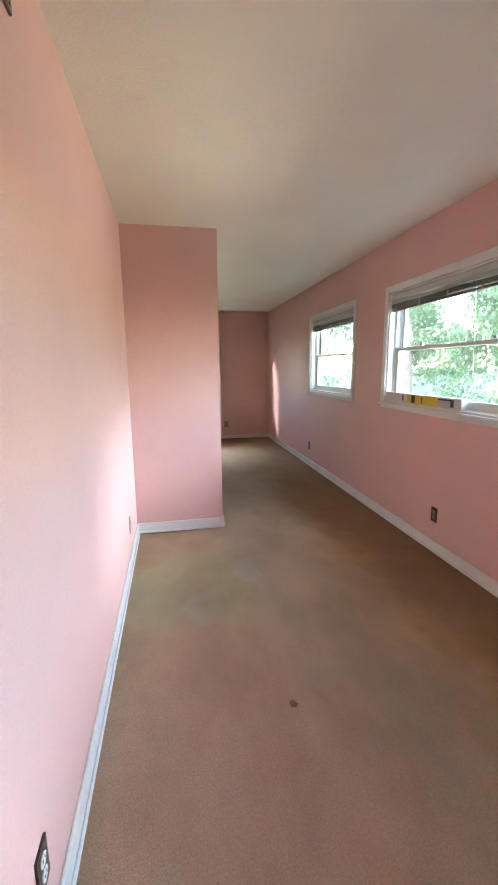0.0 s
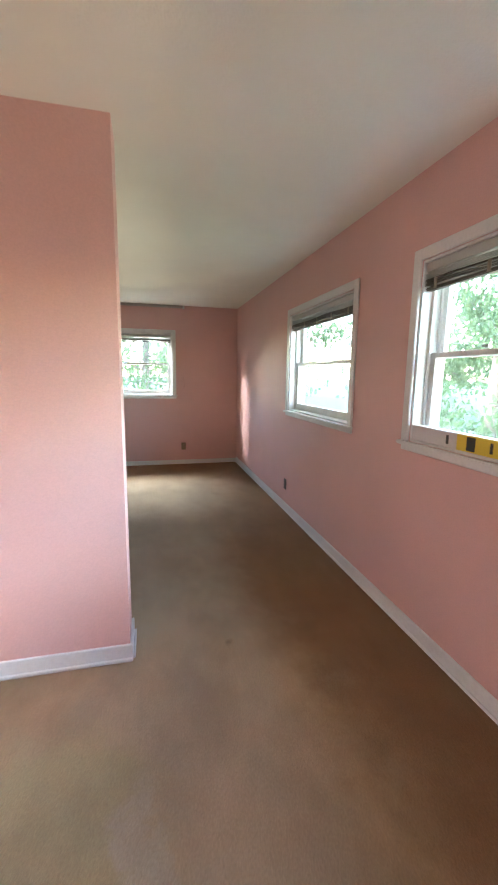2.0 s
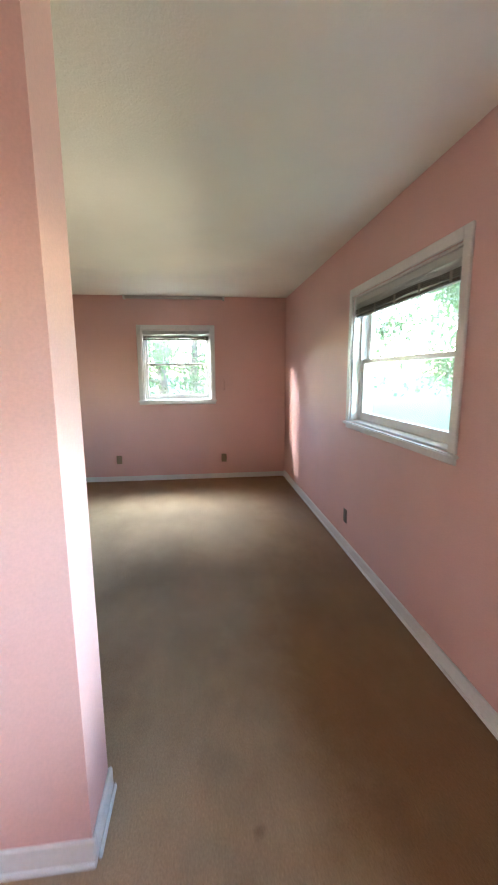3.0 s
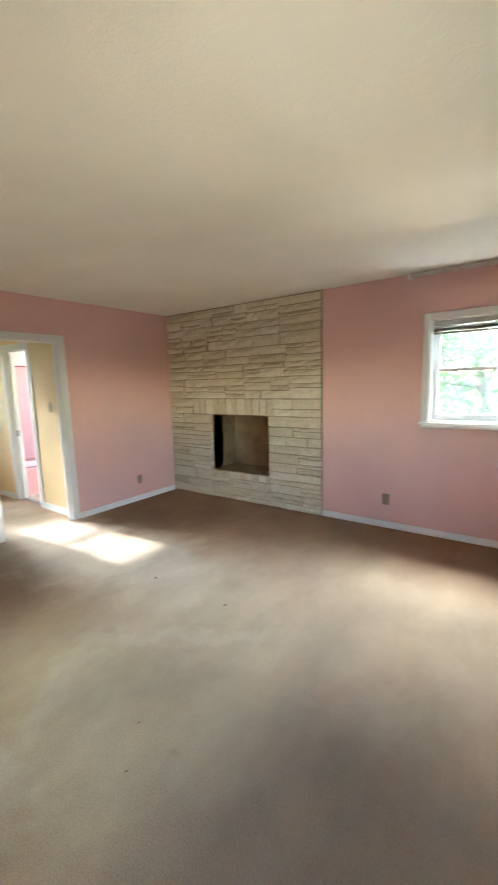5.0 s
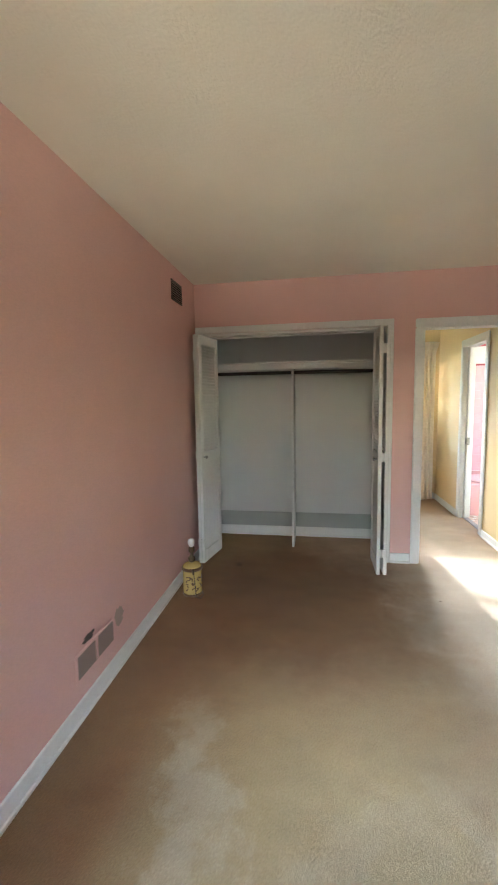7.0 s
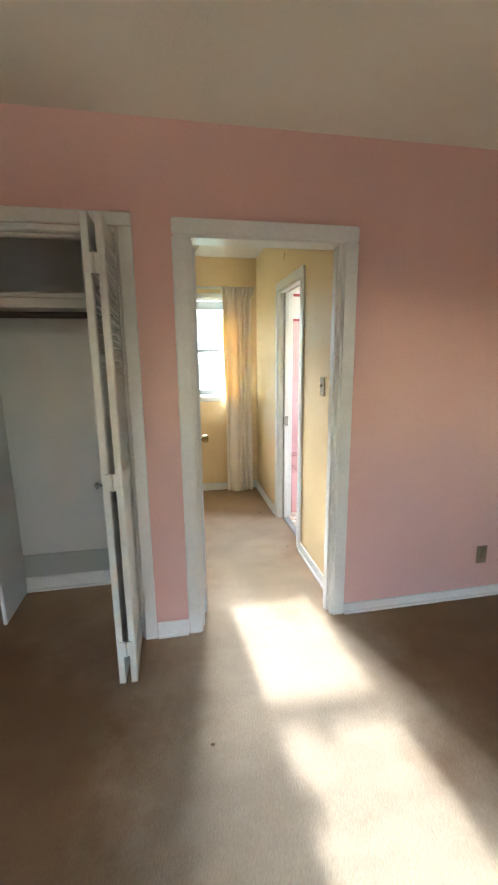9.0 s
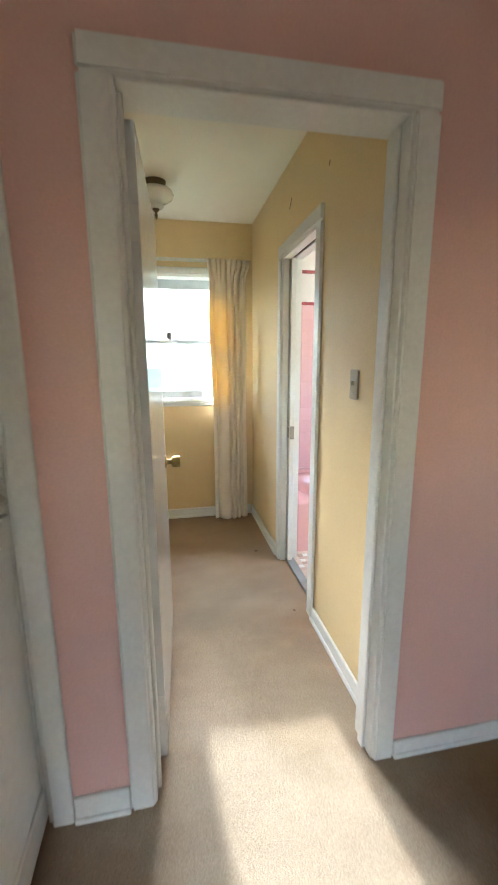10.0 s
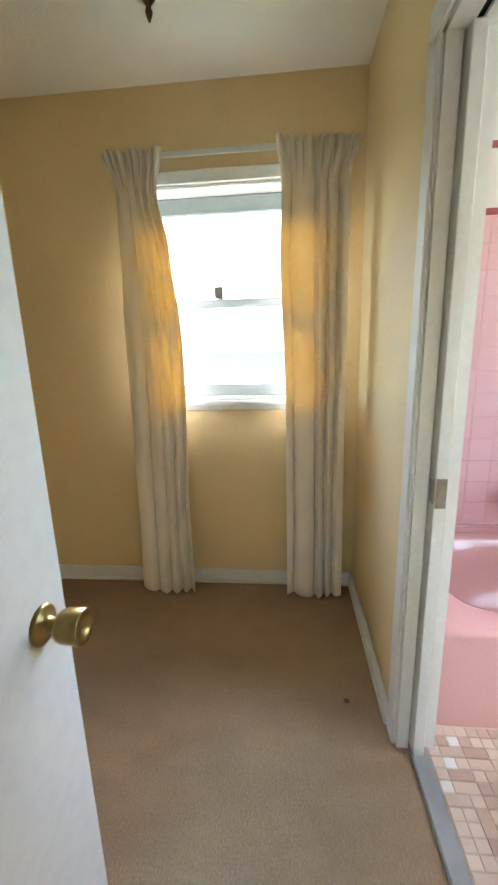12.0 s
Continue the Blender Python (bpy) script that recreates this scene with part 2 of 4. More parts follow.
MORTAR = paint("recessed_tan_mortar", (0.36, 0.29, 0.20), 0.95, 0.15, 0.5, 80, 6)
SOOT = paint("sooty_firebrick", (0.29, 0.19, 0.105), 0.9, 0.4, 0.5, 60, 3)
BROWN_PLATE = paint("brown_bakelite", (0.060, 0.036, 0.024), 0.35, 0.1, 0.03)
IVORY = paint("ivory_plastic", (0.42, 0.345, 0.225), 0.4, 0.06, 0.03)
TAN_PLATE = paint("tan_plastic", (0.30, 0.22, 0.13), 0.4, 0.08, 0.03)
ROD_DARK = paint("dark_closet_rod", (0.055, 0.040, 0.032), 0.45, 0.2)
BLIND_WHITE = paint("blind_headrail_white", (0.52, 0.53, 0.50), 0.4, 0.05)
BLIND_BROWN = paint("brown_blind_slats", (0.115, 0.088, 0.070), 0.5, 0.15)
TAPE = cloth_material("blind_ladder_tape", (0.36, 0.31, 0.26), (0.3, 0.25, 0.2), 0.1)
CURTAIN = cloth_material("cream_curtain_cloth", (0.95, 0.88, 0.785), (0.99, 0.71, 0.20), 0.12)
BRASS = metal("aged_brass", (0.30, 0.22, 0.085), 0.30)
BRONZE = metal("dark_bronze", (0.16, 0.11, 0.06), 0.4)
CHROME = metal("dull_chrome", (0.36, 0.36, 0.35), 0.3)
TRACK_GREY = paint("dull_track_enamel", (0.52, 0.46, 0.42), 0.45, 0.12)
VENT = paint("vent_grey_louvre", (0.29, 0.215, 0.185), 0.5, 0.1)
# near-black that stands in for shade in slots, vents and the pocket track
DARK = paint("dark_void", (0.018, 0.014, 0.012), 0.9, 0.2)
PATCH = paint("bare_plaster_patch", (0.46, 0.36, 0.30), 0.8, 0.15, 0.3)
TUB = paint("pink_enamel", (0.72, 0.41, 0.405), 0.12, 0.02, 0.02)
TILE = by_piece("pink_wall_tile", [(0.80, 0.49, 0.52), (0.82, 0.51, 0.54), (0.79, 0.475, 0.505)], 0.1, 14, 0.03, 0.03, 0.3)
GROUT = paint("pale_grout", (0.84, 0.60, 0.62), 0.8, 0.06)
LINER = by_piece("rose_liner_tile", [(0.40, 0.10, 0.115), (0.44, 0.12, 0.13)], 0.15, 14, 0.03, 0.05, 0.3)
MOSAIC = by_piece("tan_mosaic", [(0.50, 0.345, 0.275), (0.70, 0.56, 0.47), (0.74, 0.60, 0.51), (0.71, 0.57, 0.48), (0.55, 0.39, 0.315)], 0.35, 60, 0.1, 0.06)
MOSAIC_WHITE = by_piece("white_mosaic", [(0.80, 0.79, 0.76), (0.84, 0.83, 0.80)], 0.3, 60, 0.05, 0.03)
MARBLE = paint("grey_marble_sill", (0.30, 0.31, 0.32), 0.35, 0.18, 0.05, 40, 9)
JUG = paint("cream_glazed_crock", (0.60, 0.44, 0.17), 0.25, 0.1, 0.05)
JUG_BROWN = paint("brown_glaze", (0.15, 0.075, 0.028), 0.3, 0.2, 0.05)
MILK = paint("white_lamp_glass", (0.80, 0.78, 0.74), 0.15, 0.03, 0.02)
CARD = paint("white_cardboard", (0.62, 0.60, 0.57), 0.6, 0.06)
CARD_YELLOW = paint("yellow_print", (0.72, 0.55, 0.05), 0.5, 0.05)
INK = paint("black_print", (0.03, 0.028, 0.026), 0.5, 0.1)
TAN_GROUT = paint("tan_floor_grout", (0.64, 0.52, 0.44), 0.8, 0.1)
CORD = paint("white_cord", (0.6, 0.58, 0.54), 0.6, 0.05)
BARK = paint("tree_bark", (0.17, 0.125, 0.095), 0.9, 0.3, 0.8, 30, 4)
LEAF = cloth_material("tree_leaves", (0.085, 0.12, 0.055), (0.17, 0.25, 0.10), 0.45)
STAIN = paint("carpet_stain_brown", (0.15, 0.085, 0.05), 0.95, 0.2, 0.6, 90)
GRASS = paint("grass", (0.060, 0.085, 0.034), 0.9, 0.3, 0.6, 25, 0.6)


# ---- building helpers ----
def box(bm, x0, x1, y0, y1, z0, z1, m=None):
    r = bmesh.ops.create_cube(bm, size=1.0)["verts"]
    for v in r:
        v.co = Vector(((x0 + x1) / 2 + v.co.x * (x1 - x0), (y0 + y1) / 2 + v.co.y * (y1 - y0), (z0 + z1) / 2 + v.co.z * (z1 - z0)))
        if m:
            v.co = m @ v.co
    return r


def rod(bm, p, q, r0, r1=None, n=12):
    p, q = Vector(p), Vector(q)
    m = Matrix.Translation((p + q) / 2) @ (q - p).to_track_quat("Z", "Y").to_matrix().to_4x4()
    bmesh.ops.create_cone(bm, cap_ends=True, segments=n, radius1=r0, radius2=r0 if r1 is None else r1, depth=(q - p).length, matrix=m)


def lathe(bm, profile, n=28, at=(0, 0, 0), m=None):
    """Turns a profile of (radius, height) about z."""
    rings = []
    for r, z in profile:
        ring = []
        for i in range(n):
            a = 2 * math.pi * i / n
            co = Vector((r * math.cos(a) + at[0], r * math.sin(a) + at[1], z + at[2]))
            ring.append(bm.verts.new(m @ co if m else co))
        rings.append(ring)
    for lo, hi in zip(rings, rings[1:]):
        for i in range(n):
            bm.faces.new((lo[i], lo[(i + 1) % n], hi[(i + 1) % n], hi[i]))
    bm.faces.new(rings[0][::-1])
    bm.faces.new(rings[-1])


def bevel(bm, w, seg=2):
    bmesh.ops.bevel(bm, geom=list(bm.edges), offset=w, segments=seg, affect="EDGES", clamp_overlap=True)


def part(name, bm, material, parent=None, label="", smooth=False):
    me = bpy.data.meshes.new(name)
    bmesh.ops.recalc_face_normals(bm, faces=bm.faces[:])
    bm.to_mesh(me)
    bm.free()
    me.materials.append(material)
    if smooth:
        for p in me.polygons:
            p.use_smooth = True
    ob = new(name, me)
    if parent:
        ob.parent = parent
    if label:
        ob["label"] = label
    return ob


def piece(name, mesh, parent, loc, rot=(0, 0, 0)):
    ob = new(name, mesh)
    ob.parent = parent
    ob.location = loc
    ob.rotation_euler = rot
    return ob


def thing(name, m, label="", category="", group="", kind=""):
    ob = new(name)
    ob.empty_display_size = 0.1
    ob.matrix_world = m
    return tagged(ob, label, category, group, kind)


def solid(name, boxes, material, label="", category="", kind="structure", bev=0.0, smooth=False):
    bm = bmesh.new()
    for b in boxes:
        box(bm, *b)
    if bev:
        bevel(bm, bev, 1)
    return tagged(part(name, bm, material, None, "", smooth), label, category, "", kind)


def wall_cells(u0, u1, z0, z1, holes):
    """The rectangles that are left of a wall when its openings are cut out."""
    us = sorted({u0, u1, *(h[0] for h in holes), *(h[1] for h in holes)})
    zs = sorted({z0, z1, *(h[2] for h in holes), *(h[3] for h in holes)})
    out = []
    for a, b in zip(us, us[1:]):
        run = None
        for c, d in zip(zs, zs[1:]):
            mid = ((a + b) / 2, (c + d) / 2)
            if any(h[0] < mid[0] < h[1] and h[2] < mid[1] < h[3] for h in holes):
                if run:
                    out.append(run)
                run = None
            else:
                run = (a, b, run[2], d) if run else (a, b, c, d)
        if run:
            out.append(run)
    return out


def wall_x(name, x0, x1, y0, y1, z1, holes, material, label):
    return solid(name, [(x0, x1, a, b, c, d) for a, b, c, d in wall_cells(y0, y1, 0.0, z1, holes)], material, label, "wall")


def wall_y(name, y0, y1, x0, x1, z1, holes, material, label):
    return solid(name, [(a, b, y0, y1, c, d) for a, b, c, d in wall_cells(x0, x1, 0.0, z1, holes)], material, label, "wall")


# ---- the large structure ----
H = 2.44
HC = 2.466
TOP = 2.60
DOOR_X = -5.322
HALL_Y = -1.552
END_X = -7.725
SOUTH_Y = -4.29
JUT_Y = -4.497
JUT_X = -1.502
NEAR_X = -2.232

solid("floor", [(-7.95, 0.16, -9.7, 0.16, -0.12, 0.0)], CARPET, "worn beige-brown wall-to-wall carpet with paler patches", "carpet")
solid("ceiling", [(DOOR_X - 0.06, 0.16, -9.7, 0.0, H, TOP)], CEIL, "cream stippled plaster ceiling", "ceiling")
solid("ceiling_hall", [(-7.95, DOOR_X - 0.06, SOUTH_Y - 0.2, 0.0, HC, TOP)], CEIL, "cream stippled ceiling of the small hall", "ceiling")

W2 = (-3.792, -2.50, 1.065, 1.998)
W1 = (-6.00, -4.49, 1.065, 1.998)
W0 = (-8.55, -7.04, 1.065, 1.998)
FW = (-1.92, -1.022, 1.095, 2.02)
HW = (-2.64, -1.735, 1.055, 2.06)
BW = (-6.75, -5.75, 1.1, 2.05)
FIRE = (-4.556, -3.693, 0.37, 1.106)
CLOSET_HOLE = (-4.25, -2.66, 0.0, 2.015)
DOOR_HOLE = (-2.37, -1.61, 0.0, 2.0)
BATH_HOLE = (-6.79, -6.167, 0.0, 2.005)

wall_x("wall_east", 0.0, 0.17, -9.7, 0.17, TOP, [W0, W1, W2], PINK, "salmon-pink painted wall with two wide windows")
wall_y("wall_north", 0.0, 0.17, DOOR_X - 0.06, 0.0, TOP, [FW, FIRE], PINK, "salmon-pink wall with a window beside the stone chimney")
wall_y("wall_north_bath", 0.0, 0.17, -7.95, DOOR_X - 0.06, TOP, [BW], PLASTER, "white bathroom outer wall")
wall_x("wall_west", DOOR_X - 0.06, DOOR_X, SOUTH_Y, 0.0, H, [CLOSET_HOLE, DOOR_HOLE], PINK, "salmon-pink wall with closet and hall doorway")
wall_x("wall_west_back", DOOR_X - 0.12, DOOR_X - 0.06, SOUTH_Y, 0.0, HC, [CLOSET_HOLE, DOOR_HOLE], YELLOW, "yellow hall side of the bedroom wall")
solid("wall_south", [(DOOR_X - 0.12, JUT_X, JUT_Y, SOUTH_Y, 0.0, H)], PINK, "salmon-pink partition jutting into the room", "wall")
solid("wall_near", [(NEAR_X - 0.12, NEAR_X, -9.7, JUT_Y, 0.0, H)], PINK, "salmon-pink side wall of the narrow end", "wall")
solid("wall_back", [(NEAR_X, 0.0, -9.7, -9.58, 0.0, H)], PINK, "salmon-pink end wall", "wall")
wall_x("wall_hall_end", END_X - 0.15, END_X, -3.82, 0.0, TOP, [HW], YELLOW, "pale yellow hall end wall with a window")
wall_y("wall_hall", HALL_Y, HALL_Y + 0.06, END_X, DOOR_X - 0.12, HC, [BATH_HOLE], YELLOW, "pale yellow hall wall with the bathroom doorway")
wall_y("wall_bath", HALL_Y + 0.06, HALL_Y + 0.12, END_X, DOOR_X - 0.12, HC, [BATH_HOLE], PLASTER, "white plaster bathroom side wall")
solid("wall_hall_left", [(-6.03, DOOR_X - 0.12, -2.61, -2.47, 0, HC), (-6.09, -6.03, -3.7, -2.47, 0, HC), (END_X, -6.09, -3.82, -3.7, 0, HC)], YELLOW, "pale yellow hall wall behind the open door", "wall")
for name, cell in (("wall_closet_back", (-6.03, -5.93, SOUTH_Y, -2.614, 0, HC)), ("wall_closet_side_1", (-5.93, DOOR_X - 0.12, SOUTH_Y, SOUTH_Y + 0.012, 0, HC)), ("wall_closet_side_2", (-5.93, DOOR_X - 0.12, -2.626, -2.614, 0, HC))):
    solid(name, [cell], CLOSET, "off-white painted closet wall", "wall")
solid("wall_outer", [(-7.95, DOOR_X - 0.13, -4.5, -4.3, 0, TOP), (-7.95, -7.80, -4.3, -3.82, 0, TOP)], EXTERIOR, "outer wall behind the closet", "wall")


# ---- skirting and door casings ----
def run_x(name, x, side, y0, y1, h=0.088, label="white painted skirting board"):
    """Skirting along y on the wall face x; side +1 when the room lies towards +x."""
    bm = bmesh.new()
    a, b, c = x, x + side * 0.013, x + side * 0.024
    box(bm, min(a, b), max(a, b), y0, y1, 0.0, h)
    box(bm, min(b, c), max(b, c), y0, y1, 0.0, 0.02)
    bevel(bm, 0.004, 1)
    return tagged(part(name, bm, WHITE), label, "skirting", "", "structure")


def run_y(name, y, side, x0, x1, h=0.088, label="white painted skirting board"):
    bm = bmesh.new()
    a, b, c = y, y + side * 0.013, y + side * 0.024
    box(bm, x0, x1, min(a, b), max(a, b), 0.0, h)
    box(bm, x0, x1, min(b, c), max(b, c), 0.0, 0.02)
    bevel(bm, 0.004, 1)
    return tagged(part(name, bm, WHITE), label, "skirting", "", "structure")


run_x("baseboard", 0.0, -1, -9.58, -0.014)
run_y("baseboard", 0.0, -1, -2.985, 0.0, 0.065)
run_x("baseboard", DOOR_X, 1, -1.547, -0.05, 0.065)
run_x("baseboard", DOOR_X, 1, -2.597, -2.433)
run_y("baseboard", SOUTH_Y, 1, DOOR_X + 0.0, JUT_X)
run_y("baseboard", JUT_Y, -1, NEAR_X, JUT_X + 0.013)
run_x("baseboard", JUT_X, 1, JUT_Y + 0.001, SOUTH_Y + 0.012)
run_x("baseboard", NEAR_X, 1, -9.58, JUT_Y - 0.014)
run_y("baseboard", HALL_Y, -1, END_X, -6.853, 0.075)
run_y("baseboard", HALL_Y, -1, -6.104, DOOR_X - 0.135, 0.075)
run_x("baseboard", END_X, 1, -3.70, HALL_Y - 0.02, 0.085)
run_x("baseboard", -5.93, 1, SOUTH_Y + 0.02, -2.63, 0.10, "white skirting board inside the closet")
solid("closet_band", [(-5.93, -5.923, SOUTH_Y + 0.014, -2.628, 0.10, 0.25)], CLOSET_GREY, "grey unpainted band above the closet skirting", "wall band")


def casing(name, m, w, h, cw=0.062, depth=0.016, label="white painted door casing"):
    """A flat casing round an opening: local x across, y out of the wall towards the room, z up."""
    ob = thing(name, m, label, "door casing", "", "structure")
    for i, (x0, x1, z0, z1) in enumerate([(-w / 2 - cw, -w / 2, 0, h), (w / 2, w / 2 + cw, 0, h), (-w / 2 - cw, w / 2 + cw, h, h + cw)]):
        bm = bmesh.new()
        box(bm, x0, x1, 0, depth, z0, z1)
        bevel(bm, 0.007, 3)
        part("head_trim" if i == 2 else "side_trim", bm, WHITE, ob)
    return ob


def jamb(name, m, w, h, deep, label="white painted door jamb with stop"):
    ob = thing(name, m, label, "door jamb", "", "structure")
    t = 0.016
    for nm, b in (("jamb_side", (-w / 2, -w / 2 + t, -deep, 0.0, 0, h)), ("jamb_side", (w / 2 - t, w / 2, -deep, 0.0, 0, h)), ("jamb_head", (-w / 2 + t, w / 2 - t, -deep, 0.0, h - t, h))):
        bm = bmesh.new()
        box(bm, *b)
        bevel(bm, 0.003, 1)
        part(nm, bm, WHITE, ob)
    for b in ((-w / 2 + t, -w / 2 + t + 0.012, -deep * 0.65, -deep * 0.35, 0, h - t), (w / 2 - t - 0.012, w / 2 - t, -deep * 0.65, -deep * 0.35, 0, h - t)):
        bm = bmesh.new()
        box(bm, *b)
        bevel(bm, 0.003, 1)
        part("door_stop", bm, WHITE, ob)
    return ob


# local y of a casing points into the room: towards +x is a turn of -90
EAST, WEST, NORTH, SOUTH = -90, 90, 0, 180
casing("door_trim_1", pose(DOOR_X, -1.99, 0, 0, 0, EAST), 0.738, 1.989, 0.073)
jamb("door_jamb_1", pose(DOOR_X, -1.99, 0, 0, 0, EAST), 0.76, 2.0, 0.12)
casing("door_trim_2", pose(DOOR_X - 0.12, -1.99, 0, 0, 0, WEST), 0.738, 1.989, 0.069, label="white painted casing on the hall side")
casing("door_trim_3", pose(-6.4785, HALL_Y, 0, 0, 0, SOUTH), 0.602, 1.994, 0.073, label="white painted casing of the bathroom doorway")
# closet: head and one side only, the other side dies into the corner
ct = thing("closet_trim", pose(DOOR_X, 0, 0), "white painted closet casing with header", "door casing", "", "structure")
for nm, b in (("side_trim", (0.0, 0.016, -2.66, -2.599, 0, 2.015)), ("head_trim", (0.0, 0.016, -4.285, -2.599, 2.015, 2.07)), ("side_trim", (0.0, 0.016, -4.285, -4.25, 0, 2.015)), ("jamb_side", (-0.12, 0.0, -2.675, -2.66, 0, 2.015)), ("jamb_side", (-0.12, 0.0, -4.25, -4.237, 0, 2.015)), ("jamb_head", (-0.12, 0.0, -4.237, -2.675, 1.99, 2.015)), ("track", (-0.08, -0.04, -4.237, -2.675, 1.975, 1.99))):
    bm = bmesh.new()
    box(bm, *b)
    bevel(bm, 0.004, 1)
    part(nm, bm, WHITE, ct)


# ---- windows ----
def window(name, m, w, h, label, wall=0.17, rail=0.46, trim=0.058, stool=0.02, meet=0.028, top=0.028, tab=0.010, sash_paint=None):
    """Double-hung window; local x across, y outwards, z up from the opening's foot, at the inner face of the wall."""
    ob = thing(name, m, label, "window", "", "structure")
    bm = bmesh.new()
    for b in ((-w / 2 - trim, -w / 2, -0.016, 0, 0, h + trim), (w / 2, w / 2 + trim, -0.016, 0, 0, h + trim), (-w / 2, w / 2, -0.016, 0, h, h + trim)):
        box(bm, *b)
    bevel(bm, 0.004, 1)
    part("window_casing", bm, WHITE, ob)
    bm = bmesh.new()
    for b in ((-w / 2, -w / 2 + 0.014, 0, wall, 0, h), (w / 2 - 0.014, w / 2, 0, wall, 0, h), (-w / 2 + 0.014, w / 2 - 0.014, 0, wall, h - 0.014, h), (-w / 2 + 0.014, w / 2 - 0.014, 0.0, wall + 0.03, 0.0, 0.014)):
        box(bm, *b)
    for s in (-1, 1):
        x = s * (w / 2 - 0.014)
        box(bm, min(x, x - s * 0.02), max(x, x - s * 0.02), 0.055, 0.066, 0.014, h - 0.014)
        box(bm, min(x, x - s * 0.02), max(x, x - s * 0.02), 0.110, 0.122, 0.014, h - 0.014)
    bevel(bm, 0.003, 1)
    part("window_frame", bm, WHITE, ob)
    bm = bmesh.new()
    box(bm, -w / 2 - trim - 0.018, w / 2 + trim + 0.018, -0.016 - stool, 0.0, -0.020, 0.0)
    bevel(bm, 0.006, 2)
    part("window_sill", bm, WHITE, ob)
    bm = bmesh.new()
    box(bm, -w / 2 - trim, w / 2 + trim, -0.012, 0.0, -0.052, -0.020)
    bevel(bm, 0.004, 1)
    part("apron", bm, WHITE, ob)
    e, st = w / 2 - 0.018, 0.045
    for nm, y0, z0, z1, foot, head in (("lower_sash", 0.070, 0.016, rail + meet / 2, 0.06, meet), ("upper_sash", 0.115, rail - meet / 2, h - 0.016, meet, top)):
        bm = bmesh.new()
        for b in ((-e, -e + st, y0, y0 + 0.03, z0, z1), (e - st, e, y0, y0 + 0.03, z0, z1), (-e + st, e - st, y0, y0 + 0.03, z0, z0 + foot), (-e + st, e - st, y0, y0 + 0.03, z1 - head, z1)):
            box(bm, *b)
        bevel(bm, 0.003, 1)
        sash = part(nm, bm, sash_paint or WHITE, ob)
        bm = bmesh.new()
        box(bm, -e + st, e - st, y0 + 0.013, y0 + 0.017, z0 + foot, z1 - head)
        pane = part("pane", bm, GLASS, sash, "clear glass pane")
        pane.visible_shadow = False
    for x in ((-w / 4, w / 4) if w > 0.95 else (-0.06 * w,)):
        bm = bmesh.new()
        rod(bm, (x, 0.088, rail + 0.018), (x, 0.088, rail + 0.026), 0.016)
        box(bm, x - 0.03, x + 0.012, 0.078, 0.094, rail + 0.024, rail + 0.024 + tab)
        part("sash_lock", bm, CHROME, ob, "small metal sash lock")
    return ob


def at_east(h):
    return pose(0, (h[0] + h[1]) / 2, h[2], 0, 0, -90), h[1] - h[0], h[3] - h[2]


m1, w1, h1 = at_east(W1)
window("window_1", m1, w1, h1, "wide white double-hung window with trees outside")
m0, w0, h0 = at_east(W0)
window("window_6", m0, w0, h0, "wide white double-hung window at the narrow end")
m2, w2, h2 = at_east(W2)
window("window_2", m2, w2, h2, "wide white double-hung window with trees outside")
window("window_3", pose((FW[0] + FW[1]) / 2, 0, FW[2]), FW[1] - FW[0], FW[3] - FW[2], "white double-hung window beside the chimney", rail=0.475)
window("window_4", pose(END_X, (HW[0] + HW[1]) / 2, HW[2], 0, 0, 90), HW[1] - HW[0], HW[3] - HW[2], "white double-hung hall window, glaring bright", rail=0.485, wall=0.15, meet=0.036, top=0.075, tab=0.055, sash_paint=SASH_BACKLIT)
window("window_5", pose((BW[0] + BW[1]) / 2, 0, BW[2]), BW[1] - BW[0], BW[3] - BW[2], "white double-hung bathroom window", rail=0.37)


